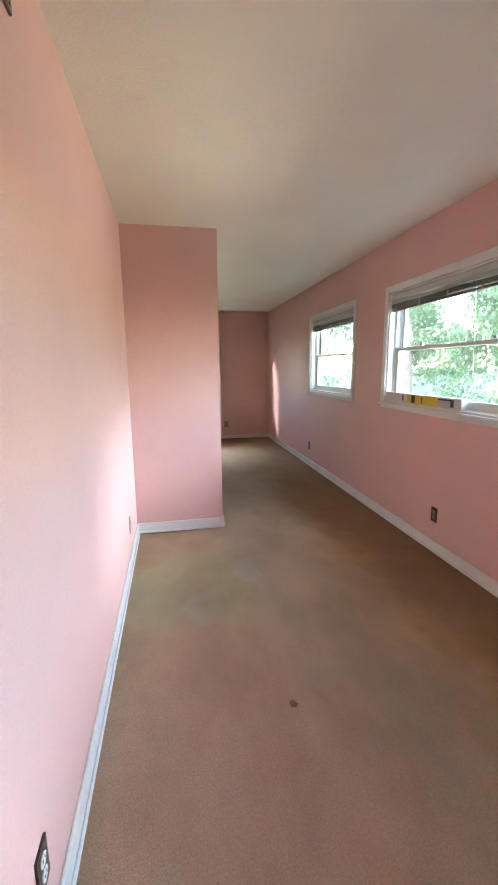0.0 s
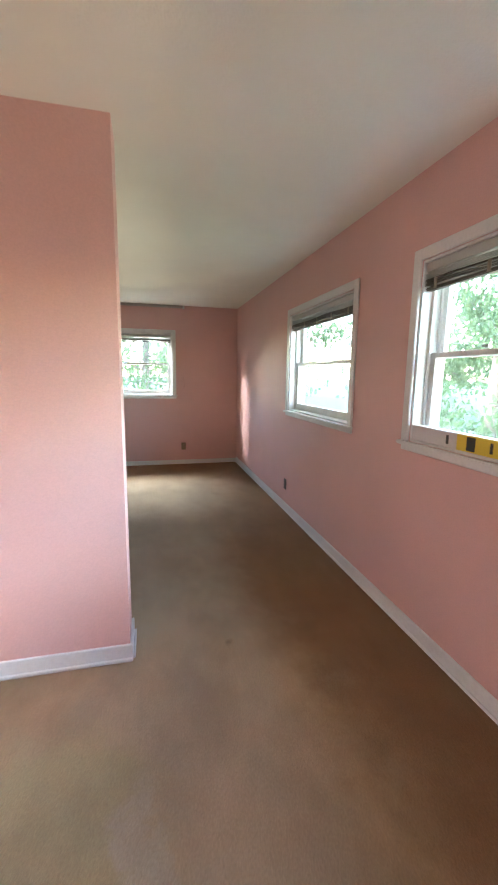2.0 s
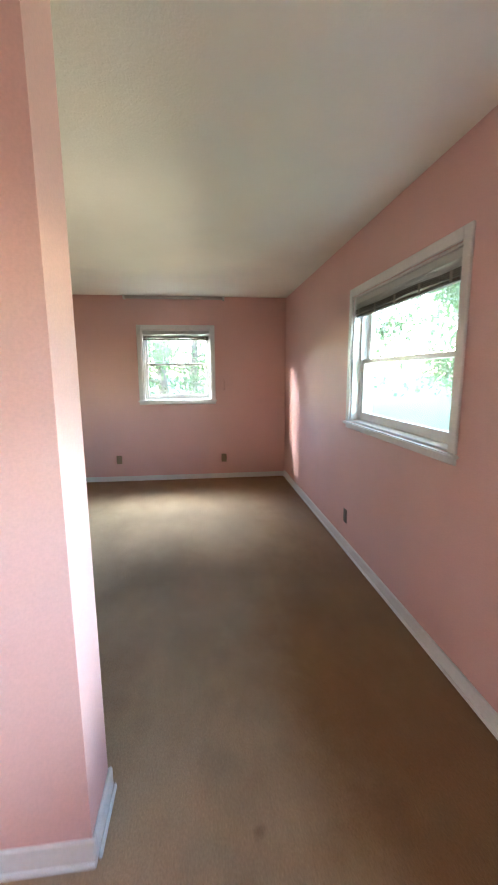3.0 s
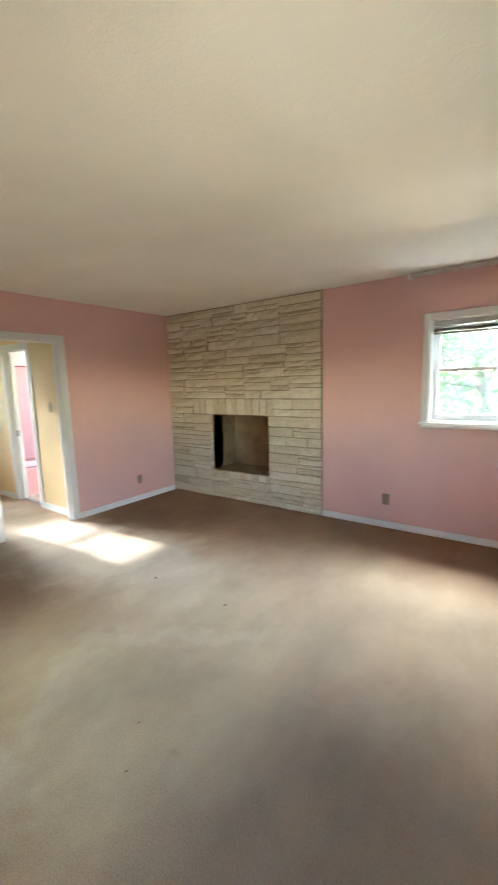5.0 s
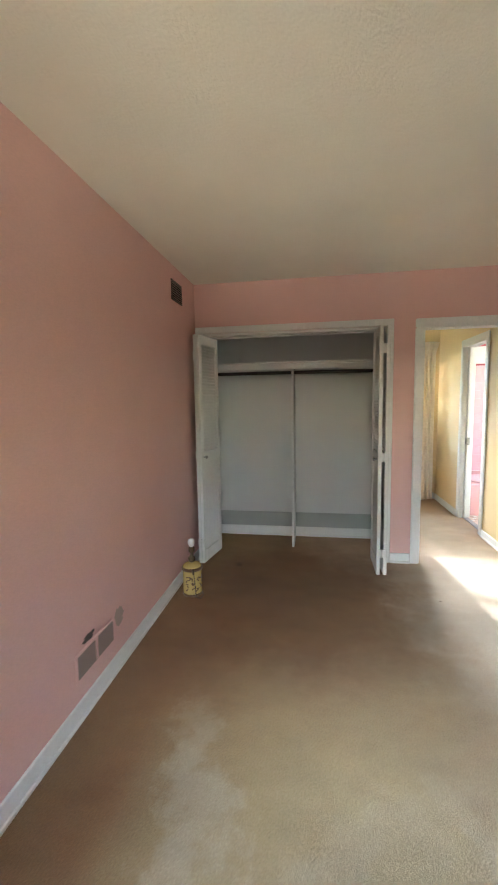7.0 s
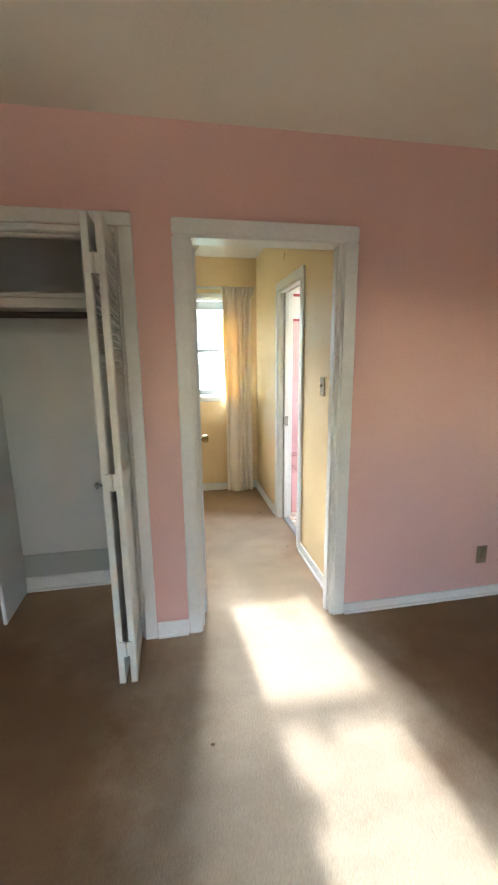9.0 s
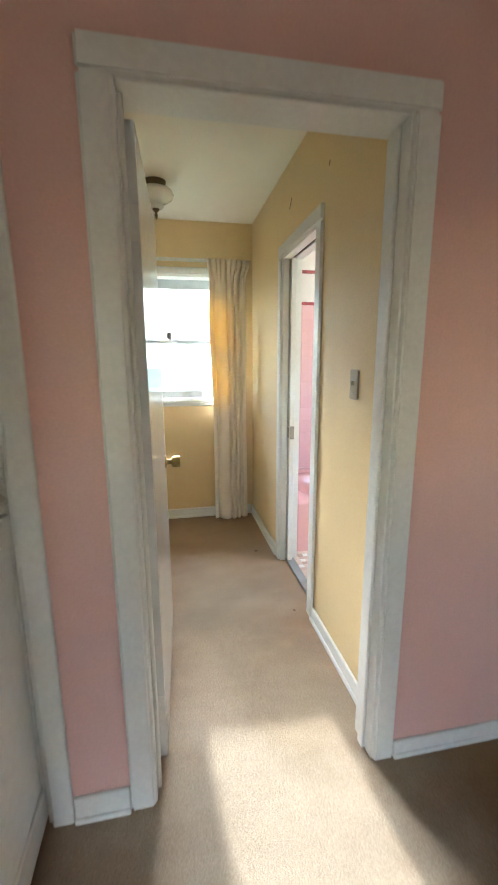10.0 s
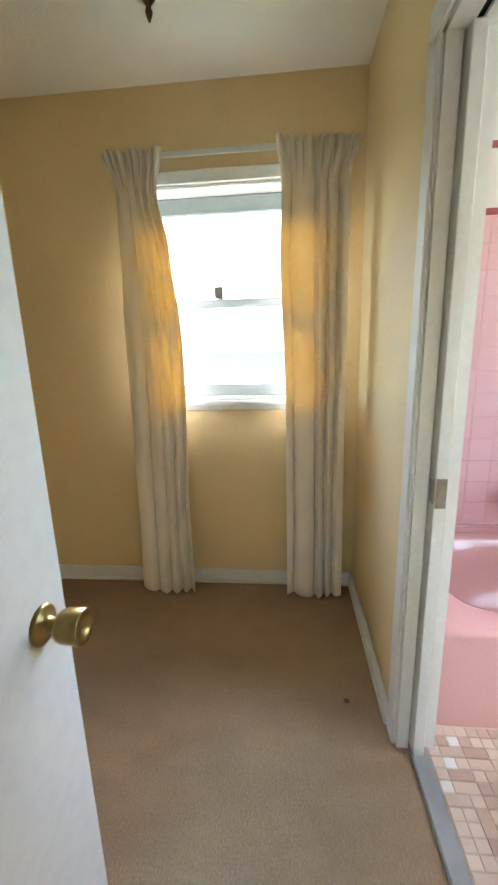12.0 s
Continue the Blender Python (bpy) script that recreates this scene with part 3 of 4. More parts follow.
# ---- blinds, gathered up under the window heads ----
def blind(m, w, drop, label):
    ob = thing("window_blind", m, label, "blind", "raised blinds")
    bm = bmesh.new()
    box(bm, -w / 2, w / 2, 0.004, 0.044, -0.045, 0.0)
    bevel(bm, 0.004, 1)
    part("headrail", bm, BLIND_WHITE, ob, "pale metal headrail")
    n = 13
    rnd = random.Random(int(w * 1000))
    for i in range(n):
        z = -0.05 - (drop - 0.062) * (i + 0.5) / n
        sag = rnd.uniform(-0.004, 0.004)
        bm = bmesh.new()
        sl = []
        for k in range(9):
            u = -w / 2 + 0.006 + (w - 0.012) * k / 8
            zz = z + 0.003 * math.sin(k * math.pi / 2) + sag * math.sin(k * 0.9)
            sl.append([bm.verts.new((u, yy, zz + dz)) for yy, dz in ((0.0, -0.0012), (0.024, 0.0022), (0.048, -0.0012), (0.048, -0.0040), (0.024, -0.0006), (0.0, -0.0040))])
        for p, q in zip(sl, sl[1:]):
            for k in range(6):
                bm.faces.new((p[k], p[(k + 1) % 6], q[(k + 1) % 6], q[k]))
        bm.faces.new(sl[0])
        bm.faces.new(sl[-1])
        part("slat", bm, BLIND_WHITE if i < 6 else BLIND_BROWN, ob)
    bm = bmesh.new()
    box(bm, -w / 2 + 0.004, w / 2 - 0.004, 0.004, 0.044, -drop - 0.012, -drop + 0.004)
    bevel(bm, 0.005, 2)
    part("bottom_rail", bm, BLIND_BROWN, ob)
    for k in range(5 if w > 1 else 3):
        u = (-0.44 + 0.88 * k / (4 if w > 1 else 2)) * w
        bm = bmesh.new()
        box(bm, u - 0.011, u + 0.011, -0.006, -0.0025, -drop - 0.012, -drop + 0.040)
        bevel(bm, 0.003, 1)
        part("ladder_tape", bm, TAPE, ob)
    return ob


blind(m1 @ pose(0, 0.004, h1 - 0.016), w1 - 0.034, 0.125, "brown slatted blind drawn up under a wide window head")
blind(m2 @ pose(0, 0.004, h2 - 0.016), w2 - 0.034, 0.125, "brown slatted blind drawn up under a wide window head")
blind(pose((FW[0] + FW[1]) / 2, 0.004, FW[3] - 0.016), FW[1] - FW[0] - 0.034, 0.105, "brown slatted blind drawn up under a small window head")

# cord of the wide blind and the loose cord on the small sill
bm = bmesh.new()
rod(bm, (0.012, -5.50, 1.90), (0.014, -5.54, 1.30), 0.0016, n=6)
tagged(part("blind_cord", bm, CORD), "thin white pull cord hanging before the window", "cord")
bm = bmesh.new()
pts = [Vector((-1.28 + 0.026 * i, -0.018 + 0.012 * math.sin(i * 1.7), 1.100 + (0.016 * math.sin(i * 1.1) if 2 < i < 7 else 0.0) + 0.004)) for i in range(9)]
for p, q in zip(pts, pts[1:]):
    rod(bm, p, q, 0.0025, n=6)
tagged(part("loose_cord", bm, CORD), "loose white cord lying on the window sill", "cord")

# ---- box on the wide window's sill ----
bx = thing("cardboard_box", pose(0.028, -4.965, 1.0795, 0, 0, 90), "long white cardboard box with yellow print on the sill", "box")
bm = bmesh.new()
box(bm, -0.505, 0.475, -0.024, 0.024, 0.0, 0.078)
bevel(bm, 0.002, 1)
part("carton", bm, CARD, bx)
for nm, mat_, (u0, u1, z0, z1) in (("yellow_label", CARD_YELLOW, (-0.26, 0.13, 0.002, 0.076)), ("black_bar", INK, (0.02, 0.07, 0.008, 0.07)), ("black_bar", INK, (-0.075, -0.06, 0.016, 0.062)), ("black_mark", INK, (0.185, 0.20, 0.018, 0.06)), ("grey_label", BLIND_WHITE, (-0.40, -0.27, 0.006, 0.052)), ("black_bar", INK, (-0.43, -0.27, 0.055, 0.066)), ("black_bar", INK, (-0.43, -0.40, 0.014, 0.054))):
    bm = bmesh.new()
    off = 0.0262 if nm == "yellow_label" else 0.0272
    box(bm, u0, u1, 0.024, off, z0, z1)
    part(nm, bm, mat_, bx)

# ---- curtain track over the small window ----
tr = thing("curtain_track", pose(-1.473, -0.06, 2.412), "white metal curtain track just below the ceiling", "curtain rail")
bm = bmesh.new()
box(bm, -0.63, 0.63, -0.016, 0.016, -0.018, 0.018)
bevel(bm, 0.005, 2)
part("rail", bm, TRACK_GREY, tr, "dull grey-white rail")
for u in (-0.55, 0.0, 0.55):
    bm = bmesh.new()
    box(bm, u - 0.012, u + 0.012, 0.016, 0.06, -0.012, 0.03)
    part("bracket", bm, WORN_WHITE, tr)
for u in (-0.63, 0.63):
    bm = bmesh.new()
    box(bm, u - 0.014, u + 0.014, -0.019, 0.06, -0.022, 0.022)
    bevel(bm, 0.004, 1)
    part("end_cap", bm, WORN_WHITE, tr)
bm = bmesh.new()
rod(bm, (0.60, 0.045, -0.02), (0.62, 0.054, -1.04), 0.0018, n=6)
part("pull_cord", bm, PINK, tr, "thin pull cord")
bm = bmesh.new()
lathe(bm, [(0.003, -1.20), (0.014, -1.18), (0.012, -1.08), (0.004, -1.04)], 12, (0.62, 0.044, 0))
part("cord_weight", bm, PINK, tr, "small hanging cord weight", True)


# ---- outlets, switches, vents ----
def outlet(m, plate, label, face=None):
    """Duplex outlet; local y out of the wall."""
    ob = thing("wall_outlet", m, label, "outlet", "wall outlets")
    bm = bmesh.new()
    box(bm, -0.035, 0.035, 0.0, 0.006, -0.057, 0.057)
    bevel(bm, 0.003, 2)
    part("cover_plate", bm, plate, ob)
    for z in (-0.02, 0.02):
        bm = bmesh.new()
        rod(bm, (0, 0.004, z), (0, 0.0085, z), 0.0155, n=20)
        part("receptacle", bm, face or plate, ob)
        bm = bmesh.new()
        for x in (-0.006, 0.006):
            box(bm, x - 0.001, x + 0.001, 0.0085, 0.0092, z - 0.002, z + 0.006)
        part("slots", bm, DARK if face else TAN_PLATE, ob)
    bm = bmesh.new()
    rod(bm, (0, 0.005, 0), (0, 0.0082, 0), 0.003, n=10)
    part("screw", bm, CHROME, ob)
    return ob


outlet(pose(0, -5.291, 0.283, 0, 0, WEST), BROWN_PLATE, "dark brown wall outlet low under the wide window", TAN_PLATE)
outlet(pose(0, -2.477, 0.282, 0, 0, WEST), BROWN_PLATE, "dark brown wall outlet low on the pink wall")
outlet(pose(-0.863, 0, 0.286, 0, 0, SOUTH), TAN_PLATE, "tan wall outlet near the room's corner")
outlet(pose(-2.288, 0, 0.294, 0, 0, SOUTH), TAN_PLATE, "tan wall outlet between chimney and window")
outlet(pose(DOOR_X, -0.665, 0.277, 0, 0, EAST), TAN_PLATE, "tan wall outlet between doorway and chimney")
outlet(pose(NEAR_X, -7.048, 0.272, 0, 0, EAST), BROWN_PLATE, "dark brown outlet plate with pale receptacles", CLOSET)
outlet(pose(NEAR_X, -5.015, 0.282, 0, 0, EAST), IVORY, "ivory wall outlet on the side wall")

sw = thing("light_switch", pose(-5.727, HALL_Y, 1.281, 0, 0, SOUTH), "grubby ivory light switch in the yellow hall", "switch")
bm = bmesh.new()
box(bm, -0.036, 0.036, 0, 0.007, -0.058, 0.058)
bevel(bm, 0.004, 2)
part("cover_plate", bm, IVORY, sw)
bm = bmesh.new()
box(bm, -0.005, 0.005, 0.005, 0.020, -0.004, 0.014)
bevel(bm, 0.002, 1)
part("toggle", bm, IVORY, sw)
for z in (-0.03, 0.03):
    bm = bmesh.new()
    rod(bm, (0, 0.006, z), (0, 0.009, z), 0.003, n=10)
    part("screw", bm, CHROME, sw)


def grille(m, w, h, n, material, label, rails=()):
    """Wall register; local y out of the wall, origin at its middle."""
    ob = thing("wall_vent", m, label, "vent")
    bm = bmesh.new()
    for b in ((-w / 2, w / 2, 0, 0.008, h / 2 - 0.014, h / 2), (-w / 2, w / 2, 0, 0.008, -h / 2, -h / 2 + 0.014), (-w / 2, -w / 2 + 0.014, 0, 0.008, -h / 2 + 0.014, h / 2 - 0.014), (w / 2 - 0.014, w / 2, 0, 0.008, -h / 2 + 0.014, h / 2 - 0.014), *((u - 0.012, u + 0.012, 0, 0.008, -h / 2 + 0.014, h / 2 - 0.014) for u in rails)):
        box(bm, *b)
    bevel(bm, 0.002, 1)
    part("frame", bm, material, ob)
    bm = bmesh.new()
    box(bm, -w / 2 + 0.01, w / 2 - 0.01, 0.0, 0.0015, -h / 2 + 0.01, h / 2 - 0.01)
    part("backing", bm, DARK, ob)
    for i in range(n):
        z = -h / 2 + 0.016 + (h - 0.032) * (i + 0.5) / n
        bm = bmesh.new()
        box(bm, -w / 2 + 0.014, w / 2 - 0.014, -0.0008, 0.0008, -0.006, 0.006, pose(0, 0.0048, z, 35))
        part("slat", bm, VENT, ob)
    return ob


grille(pose(-3.487, SOUTH_Y, 0.240, 0, 0, NORTH), 0.345, 0.135, 9, PINK, "low return-air vent with grey slats and chipped paint", (0.0,))
grille(pose(-4.85, SOUTH_Y, 2.255, 0, 0, NORTH), 0.23, 0.15, 7, BROWN_PLATE, "small brown vent grille high beside the closet")
grille(pose(NEAR_X, -6.765, 2.25, 0, 0, EAST), 0.22, 0.13, 7, BROWN_PLATE, "small brown vent grille near the ceiling")
for (cx, cz, rw, rh, seed) in ((-3.72, 0.275, 0.05, 0.06, 1), (-3.43, 0.335, 0.05, 0.02, 2)):
    bm = bmesh.new()
    rnd = random.Random(seed)
    c = bm.verts.new((cx, SOUTH_Y + 0.0025, cz))
    ring = [bm.verts.new((cx + rw * math.cos(a) * rnd.uniform(0.7, 1.2), SOUTH_Y + 0.0025, cz + rh * math.sin(a) * rnd.uniform(0.7, 1.2))) for a in [i * math.pi / 9 for i in range(18)]]
    for i in range(18):
        bm.faces.new((c, ring[i], ring[(i + 1) % 18]))
    tagged(part("chipped_patch", bm, PATCH if seed == 1 else BROWN_PLATE), "chipped bare patch in the wall paint", "wall damage", "", "structure")


# ---- fireplace ----
fp = thing("fireplace", pose(-4.155, 0, 0), "pale ledgestone chimney breast with square firebox", "fireplace")
bm = bmesh.new()
X0, X1 = -1.166, 1.165
ox0, ox1, oz0, oz1 = FIRE[0] + 4.155, FIRE[1] + 4.155, FIRE[2], FIRE[3]
for a, b, c, d in wall_cells(X0, X1, 0.0, H, [(ox0, ox1, oz0, oz1)]):
    box(bm, a, b, -0.012, 0.0, c, d)
part("mortar_bed", bm, MORTAR, fp)
bm = bmesh.new()
for b in ((ox0 - 0.05, ox0, 0.0, 0.46, oz0 - 0.05, oz1 + 0.05), (ox1, ox1 + 0.05, 0.0, 0.46, oz0 - 0.05, oz1 + 0.05), (ox0, ox1, 0.0, 0.46, oz0 - 0.05, oz0), (ox0, ox1, 0.0, 0.46, oz1, oz1 + 0.05), (ox0 - 0.05, ox1 + 0.05, 0.46, 0.52, oz0 - 0.05, oz1 + 0.05)):
    box(bm, *b)
part("firebox", bm, SOOT, fp, "soot-blackened brick firebox")
# strip added for the dark shadow line along the firebox foot
bm = bmesh.new()
box(bm, ox0 + 0.002, ox1 - 0.002, -0.030, 0.30, oz0 + 0.001, oz0 + 0.012)
bevel(bm, 0.003, 1)
part("hearth_shadow", bm, SOOT, fp, "thin dark strip for the shadow line at the hearth")


def stone_mesh(w, h, d, rnd):
    """A split-faced stone block: rough front, softened edges."""
    bm = bmesh.new()
    nu = 3 if w > 0.12 else 2
    front = []
    for j in range(3):
        row = []
        for i in range(nu + 1):
            u, v = i / nu, j / 2
            edge = i in (0, nu) or j in (0, 2)
            y = -d + (0.006 if edge else rnd.uniform(-0.010, 0.004))
            row.append(bm.verts.new(((u - 0.5) * w + (rnd.uniform(-0.003, 0.003)), y, (v - 0.5) * h + rnd.uniform(-0.0025, 0.0025))))
        front.append(row)
    for j in range(2):
        for i in range(nu):
            bm.faces.new((front[j][i], front[j][i + 1], front[j + 1][i + 1], front[j + 1][i]))
    rim = front[0] + [front[1][nu]] + front[2][::-1] + [front[1][0]]
    back = [bm.verts.new((v.co.x * 1.01, 0.0, v.co.z * 1.01)) for v in rim]
    for i in range(len(rim)):
        k = (i + 1) % len(rim)
        bm.faces.new((rim[i], back[i], back[k], rim[k]))
    bmesh.ops.recalc_face_normals(bm, faces=bm.faces[:])
    me = bpy.data.meshes.new("stone")
    bm.to_mesh(me)
    bm.free()
    me.materials.append(STONE)
    return me


def lay_stones():
    rnd = random.Random(11)
    count = 0
    gap = 0.0115
    # the upright lintel stones and the row of headers below the opening
    fixed = []
    x = ox0 - 0.33
    for w in (0.12, 0.10, 0.14, 0.085, 0.13, 0.09, 0.075, 0.14, 0.10, 0.11, 0.095, 0.10):
        if x + w > ox1 + 0.13:
            break
        fixed.append((x, x + w, oz1 + 0.004, oz1 + 0.20))
        x += w
    lint = (ox0 - 0.33, x, oz1 + 0.0, oz1 + 0.204)
    x = ox0 - 0.05
    while x < ox1:
        w = rnd.uniform(0.07, 0.12)
        fixed.append((x, min(x + w, ox1 + 0.02), oz0 - 0.085, oz0 - 0.004))
        x += w
    sill = (ox0 - 0.05, ox1 + 0.02, oz0 - 0.089, oz0)
    for a, b, c, d in fixed:
        ob = piece("stone", stone_mesh(b - a - gap * 0.7, d - c - gap * 0.5, rnd.uniform(0.030, 0.038), rnd), fp, ((a + b) / 2, -0.010, (c + d) / 2))
        count += 1
    leaves = []

    def split(a_, b_, c_, d_):
        w, h = b_ - a_, d_ - c_
        if h > 0.34 or (h > 0.19 and w < 0.9):
            k = c_ + h * rnd.uniform(0.36, 0.64)
            split(a_, b_, c_, k)
            split(a_, b_, k, d_)
        elif w > 0.54:
            k = a_ + w * rnd.uniform(0.33, 0.67)
            split(a_, k, c_, d_)
            split(k, b_, c_, d_)
        elif h > 0.15 or (h > 0.10 and rnd.random() < 0.5):
            k = c_ + h * rnd.choice((0.36, 0.5, 0.64))
            split(a_, b_, c_, k)
            split(a_, b_, k, d_)
        elif w > 0.40 and rnd.random() < 0.4:
            k = a_ + w * rnd.uniform(0.35, 0.65)
            leaves.append((a_, k, c_, d_))
            leaves.append((k, b_, c_, d_))
        else:
            leaves.append((a_, b_, c_, d_))

    for region in ((X0, ox0 - 0.05, 0.0, oz1), (ox1 + 0.02, X1, 0.0, oz1), (ox0 - 0.05, ox1 + 0.02, 0.0, oz0 - 0.089), (ox0 - 0.05, ox0, oz0 - 0.0, oz1), (X0, lint[0], oz1, lint[3]), (lint[1], X1, oz1, lint[3]), (X0, X1, lint[3], H - 0.012)):
        split(*region)
    for p, q, r0, r1 in leaves:
        piece("stone", stone_mesh(q - p - gap * rnd.uniform(0.15, 0.45), r1 - r0 - gap * rnd.uniform(0.7, 1.3), rnd.uniform(0.024, 0.040), rnd), fp, ((p + q) / 2, -0.010, (r0 + r1) / 2))
        count += 1
    return count


# ---- closet: shelf, rod, divider ----
sh = thing("closet_shelf", pose(-5.69, -3.445, 1.752), "white closet shelf on a cleat with a divider below", "shelf")
bm = bmesh.new()
box(bm, -0.235, 0.14, -0.815, 0.815, 0.0, 0.02)
bevel(bm, 0.003, 1)
part("shelf_board", bm, CLOSET, sh)
bm = bmesh.new()
box(bm, -0.235, -0.215, -0.815, 0.815, -0.065, 0.0)
part("cleat", bm, CLOSET, sh)
bm = bmesh.new()
box(bm, 0.105, 0.122, -0.815, 0.815, -0.045, 0.0)
bevel(bm, 0.002, 1)
part("front_rail", bm, CLOSET, sh)
bm = bmesh.new()
box(bm, -0.235, 0.10, -0.010, 0.010, -1.752, 0.0)
bevel(bm, 0.003, 1)
part("divider", bm, CLOSET, sh)
for a, b in ((-0.815, -0.010), (0.010, 0.815)):
    bm = bmesh.new()
    rod(bm, (0.07, a, -0.075), (0.07, b, -0.075), 0.016, n=14)
    part("hanging_rod", bm, ROD_DARK, sh, "dark wooden hanging rod", True)


# ---- louvred folding doors ----
def louvre_leaf(parent, m, w=0.372, h=1.955, t=0.028):
    """One leaf: local x along its width, y its thickness, z up."""
    bm = bmesh.new()
    for b in ((0, 0.048, -t / 2, t / 2, 0, h), (w - 0.048, w, -t / 2, t / 2, 0, h), (0.048, w - 0.048, -t / 2, t / 2, 0, 0.11), (0.048, w - 0.048, -t / 2, t / 2, 0.885, 0.975), (0.048, w - 0.048, -t / 2, t / 2, h - 0.075, h)):
        box(bm, *b)
    bevel(bm, 0.003, 1)
    leaf = part("door_leaf", bm, WORN_WHITE, parent)
    leaf.matrix_basis = m
    bm = bmesh.new()
    box(bm, 0.046, w - 0.046, -0.005, 0.005, 0.105, 0.89)
    part("lower_panel", bm, WORN_WHITE, leaf)
    bm = bmesh.new()
    box(bm, 0.046, w - 0.046, -0.017, 0.017, -0.0028, 0.0028, pose(0, 0, 0, -56))
    me = bpy.data.meshes.new("slat")
    bm.to_mesh(me)
    bm.free()
    me.materials.append(WORN_WHITE)
    n = 34
    for i in range(n):
        piece("slat", me, leaf, (0, 0, 0.99 + (h - 0.075 - 0.99) * (i + 0.4) / n))
    return leaf


def bifold(m0, first, second, label, knob):
    ob = thing("folding_door", m0, label, "closet door", "louvred closet doors")
    a = louvre_leaf(ob, first)
    b = louvre_leaf(ob, second)
    for z in (0.18, 0.95, 1.78):
        bm = bmesh.new()
        mid = (first.translation + first.to_3x3() @ Vector((0.376, 0, 0)) + second.translation + second.to_3x3() @ Vector((0.376, 0, 0))) / 2
        box(bm, mid.x - 0.004, mid.x + 0.003, mid.y - 0.026, mid.y + 0.026, z - 0.035, z + 0.035)
        rod(bm, (mid.x + 0.004, mid.y, z - 0.036), (mid.x + 0.004, mid.y, z + 0.036), 0.005, n=10)
        part("hinge", bm, WORN_WHITE, ob)
    bm = bmesh.new()
    kp = second.translation + second.to_3x3() @ Vector((0.34, 0, 0))
    lathe(bm, [(0.006, 0.0), (0.007, 0.016), (0.013, 0.022), (0.015, 0.030), (0.009, 0.036)], 14, m=pose(kp.x, kp.y + knob * 0.014, 0.93, -90 * knob))
    part("knob", bm, CHROME, ob, "small round knob", True)
    return ob


# both leaves of each pair stand folded together, out from the track
bifold(pose(-5.378, -2.707, 0.018), pose(0, 0.014, 0, 0, 0, 0.6), pose(0, -0.030, 0, 0, 0, -0.6), "white louvred folding door standing open beside the doorway", -1)
bifold(pose(-5.43, -4.128, 0.018), pose(0, -0.036, 0, 0, 0, -9), pose(0, 0.0, 0, 0, 0, -11), "white louvred folding door standing open in the corner", 1)


# ---- old lamp standing on the floor by the closet ----
lp = thing("table_lamp", pose(-4.56, -4.14, 0), "old crock-shaped lamp without shade on the carpet", "lamp")
bm = bmesh.new()
lathe(bm, [(0.060, 0.0), (0.068, 0.006), (0.069, 0.02), (0.069, 0.175), (0.064, 0.190)], 28)
part("crock", bm, JUG, lp, "yellowish glazed crock body", True)
bm = bmesh.new()
lathe(bm, [(0.070, 0.0), (0.073, 0.004), (0.072, 0.016), (0.0695, 0.018)], 28)
part("foot_ring", bm, JUG_BROWN, lp, "", True)
bm = bmesh.new()
lathe(bm, [(0.066, 0.186), (0.076, 0.190), (0.078, 0.204), (0.070, 0.212)], 28)
part("lid_ring", bm, JUG_BROWN, lp, "", True)
bm = bmesh.new()
lathe(bm, [(0.070, 0.211), (0.062, 0.224), (0.036, 0.236), (0.016, 0.240)], 28)
part("lid", bm, JUG, lp, "", True)
bm = bmesh.new()
lathe(bm, [(0.010, 0.238), (0.024, 0.250), (0.026, 0.275), (0.013, 0.290), (0.012, 0.31), (0.022, 0.318), (0.022, 0.352), (0.012, 0.36)], 18)
part("lamp_neck", bm, BRONZE, lp, "dark turned neck", True)
bm = bmesh.new()
lathe(bm, [(0.010, 0.352), (0.022, 0.368), (0.027, 0.388), (0.022, 0.410), (0.008, 0.418)], 18)
part("bulb", bm, MILK, lp, "white bulb", True)
bm = bmesh.new()
rod(bm, (0.05, 0.02, 0.205), (0.115, 0.045, 0.198), 0.008, n=10)
part("side_spigot", bm, BRONZE, lp)
# brown painted sprigs on the crock
bm = bmesh.new()
rnd = random.Random(5)
for i in range(26):
    a = radians(rnd.uniform(-20, 95))
    z = rnd.uniform(0.045, 0.15)
    c = pose(0.0695 * math.cos(a), 0.0695 * math.sin(a), z, 0, 0, math.degrees(a)) @ pose(0, 0, 0, rnd.uniform(0, 180))
    box(bm, -0.001, 0.001, -0.011, 0.011, -0.004, 0.004, c)
part("painted_sprig", bm, JUG_BROWN, lp, "brown painted leaf sprig")
bm = bmesh.new()
pts = [Vector((0.06, 0.03, 0.19)), Vector((0.10, 0.05, 0.10)), Vector((0.115, 0.06, 0.03)), Vector((0.09, 0.085, 0.006)), Vector((0.02, 0.09, 0.005)), Vector((-0.08, 0.02, 0.005)), Vector((-0.2, -0.02, 0.005))]
for p, q in zip(pts, pts[1:]):
    rod(bm, p, q, 0.003, n=6)
part("lamp_cord", bm, BROWN_PLATE, lp)

# ---- hall: open door ----
dr = thing("door_1", pose(-5.460, -2.339, 0.014, 0, 0, -1.7), "plain white gloss door standing open into the hall", "door", "", "structure")
DW = 0.797
bm = bmesh.new()
box(bm, -DW, 0.0, -0.0175, 0.0175, 0, 1.965)
bevel(bm, 0.003, 2)
part("door_leaf", bm, DOORWHITE, dr)
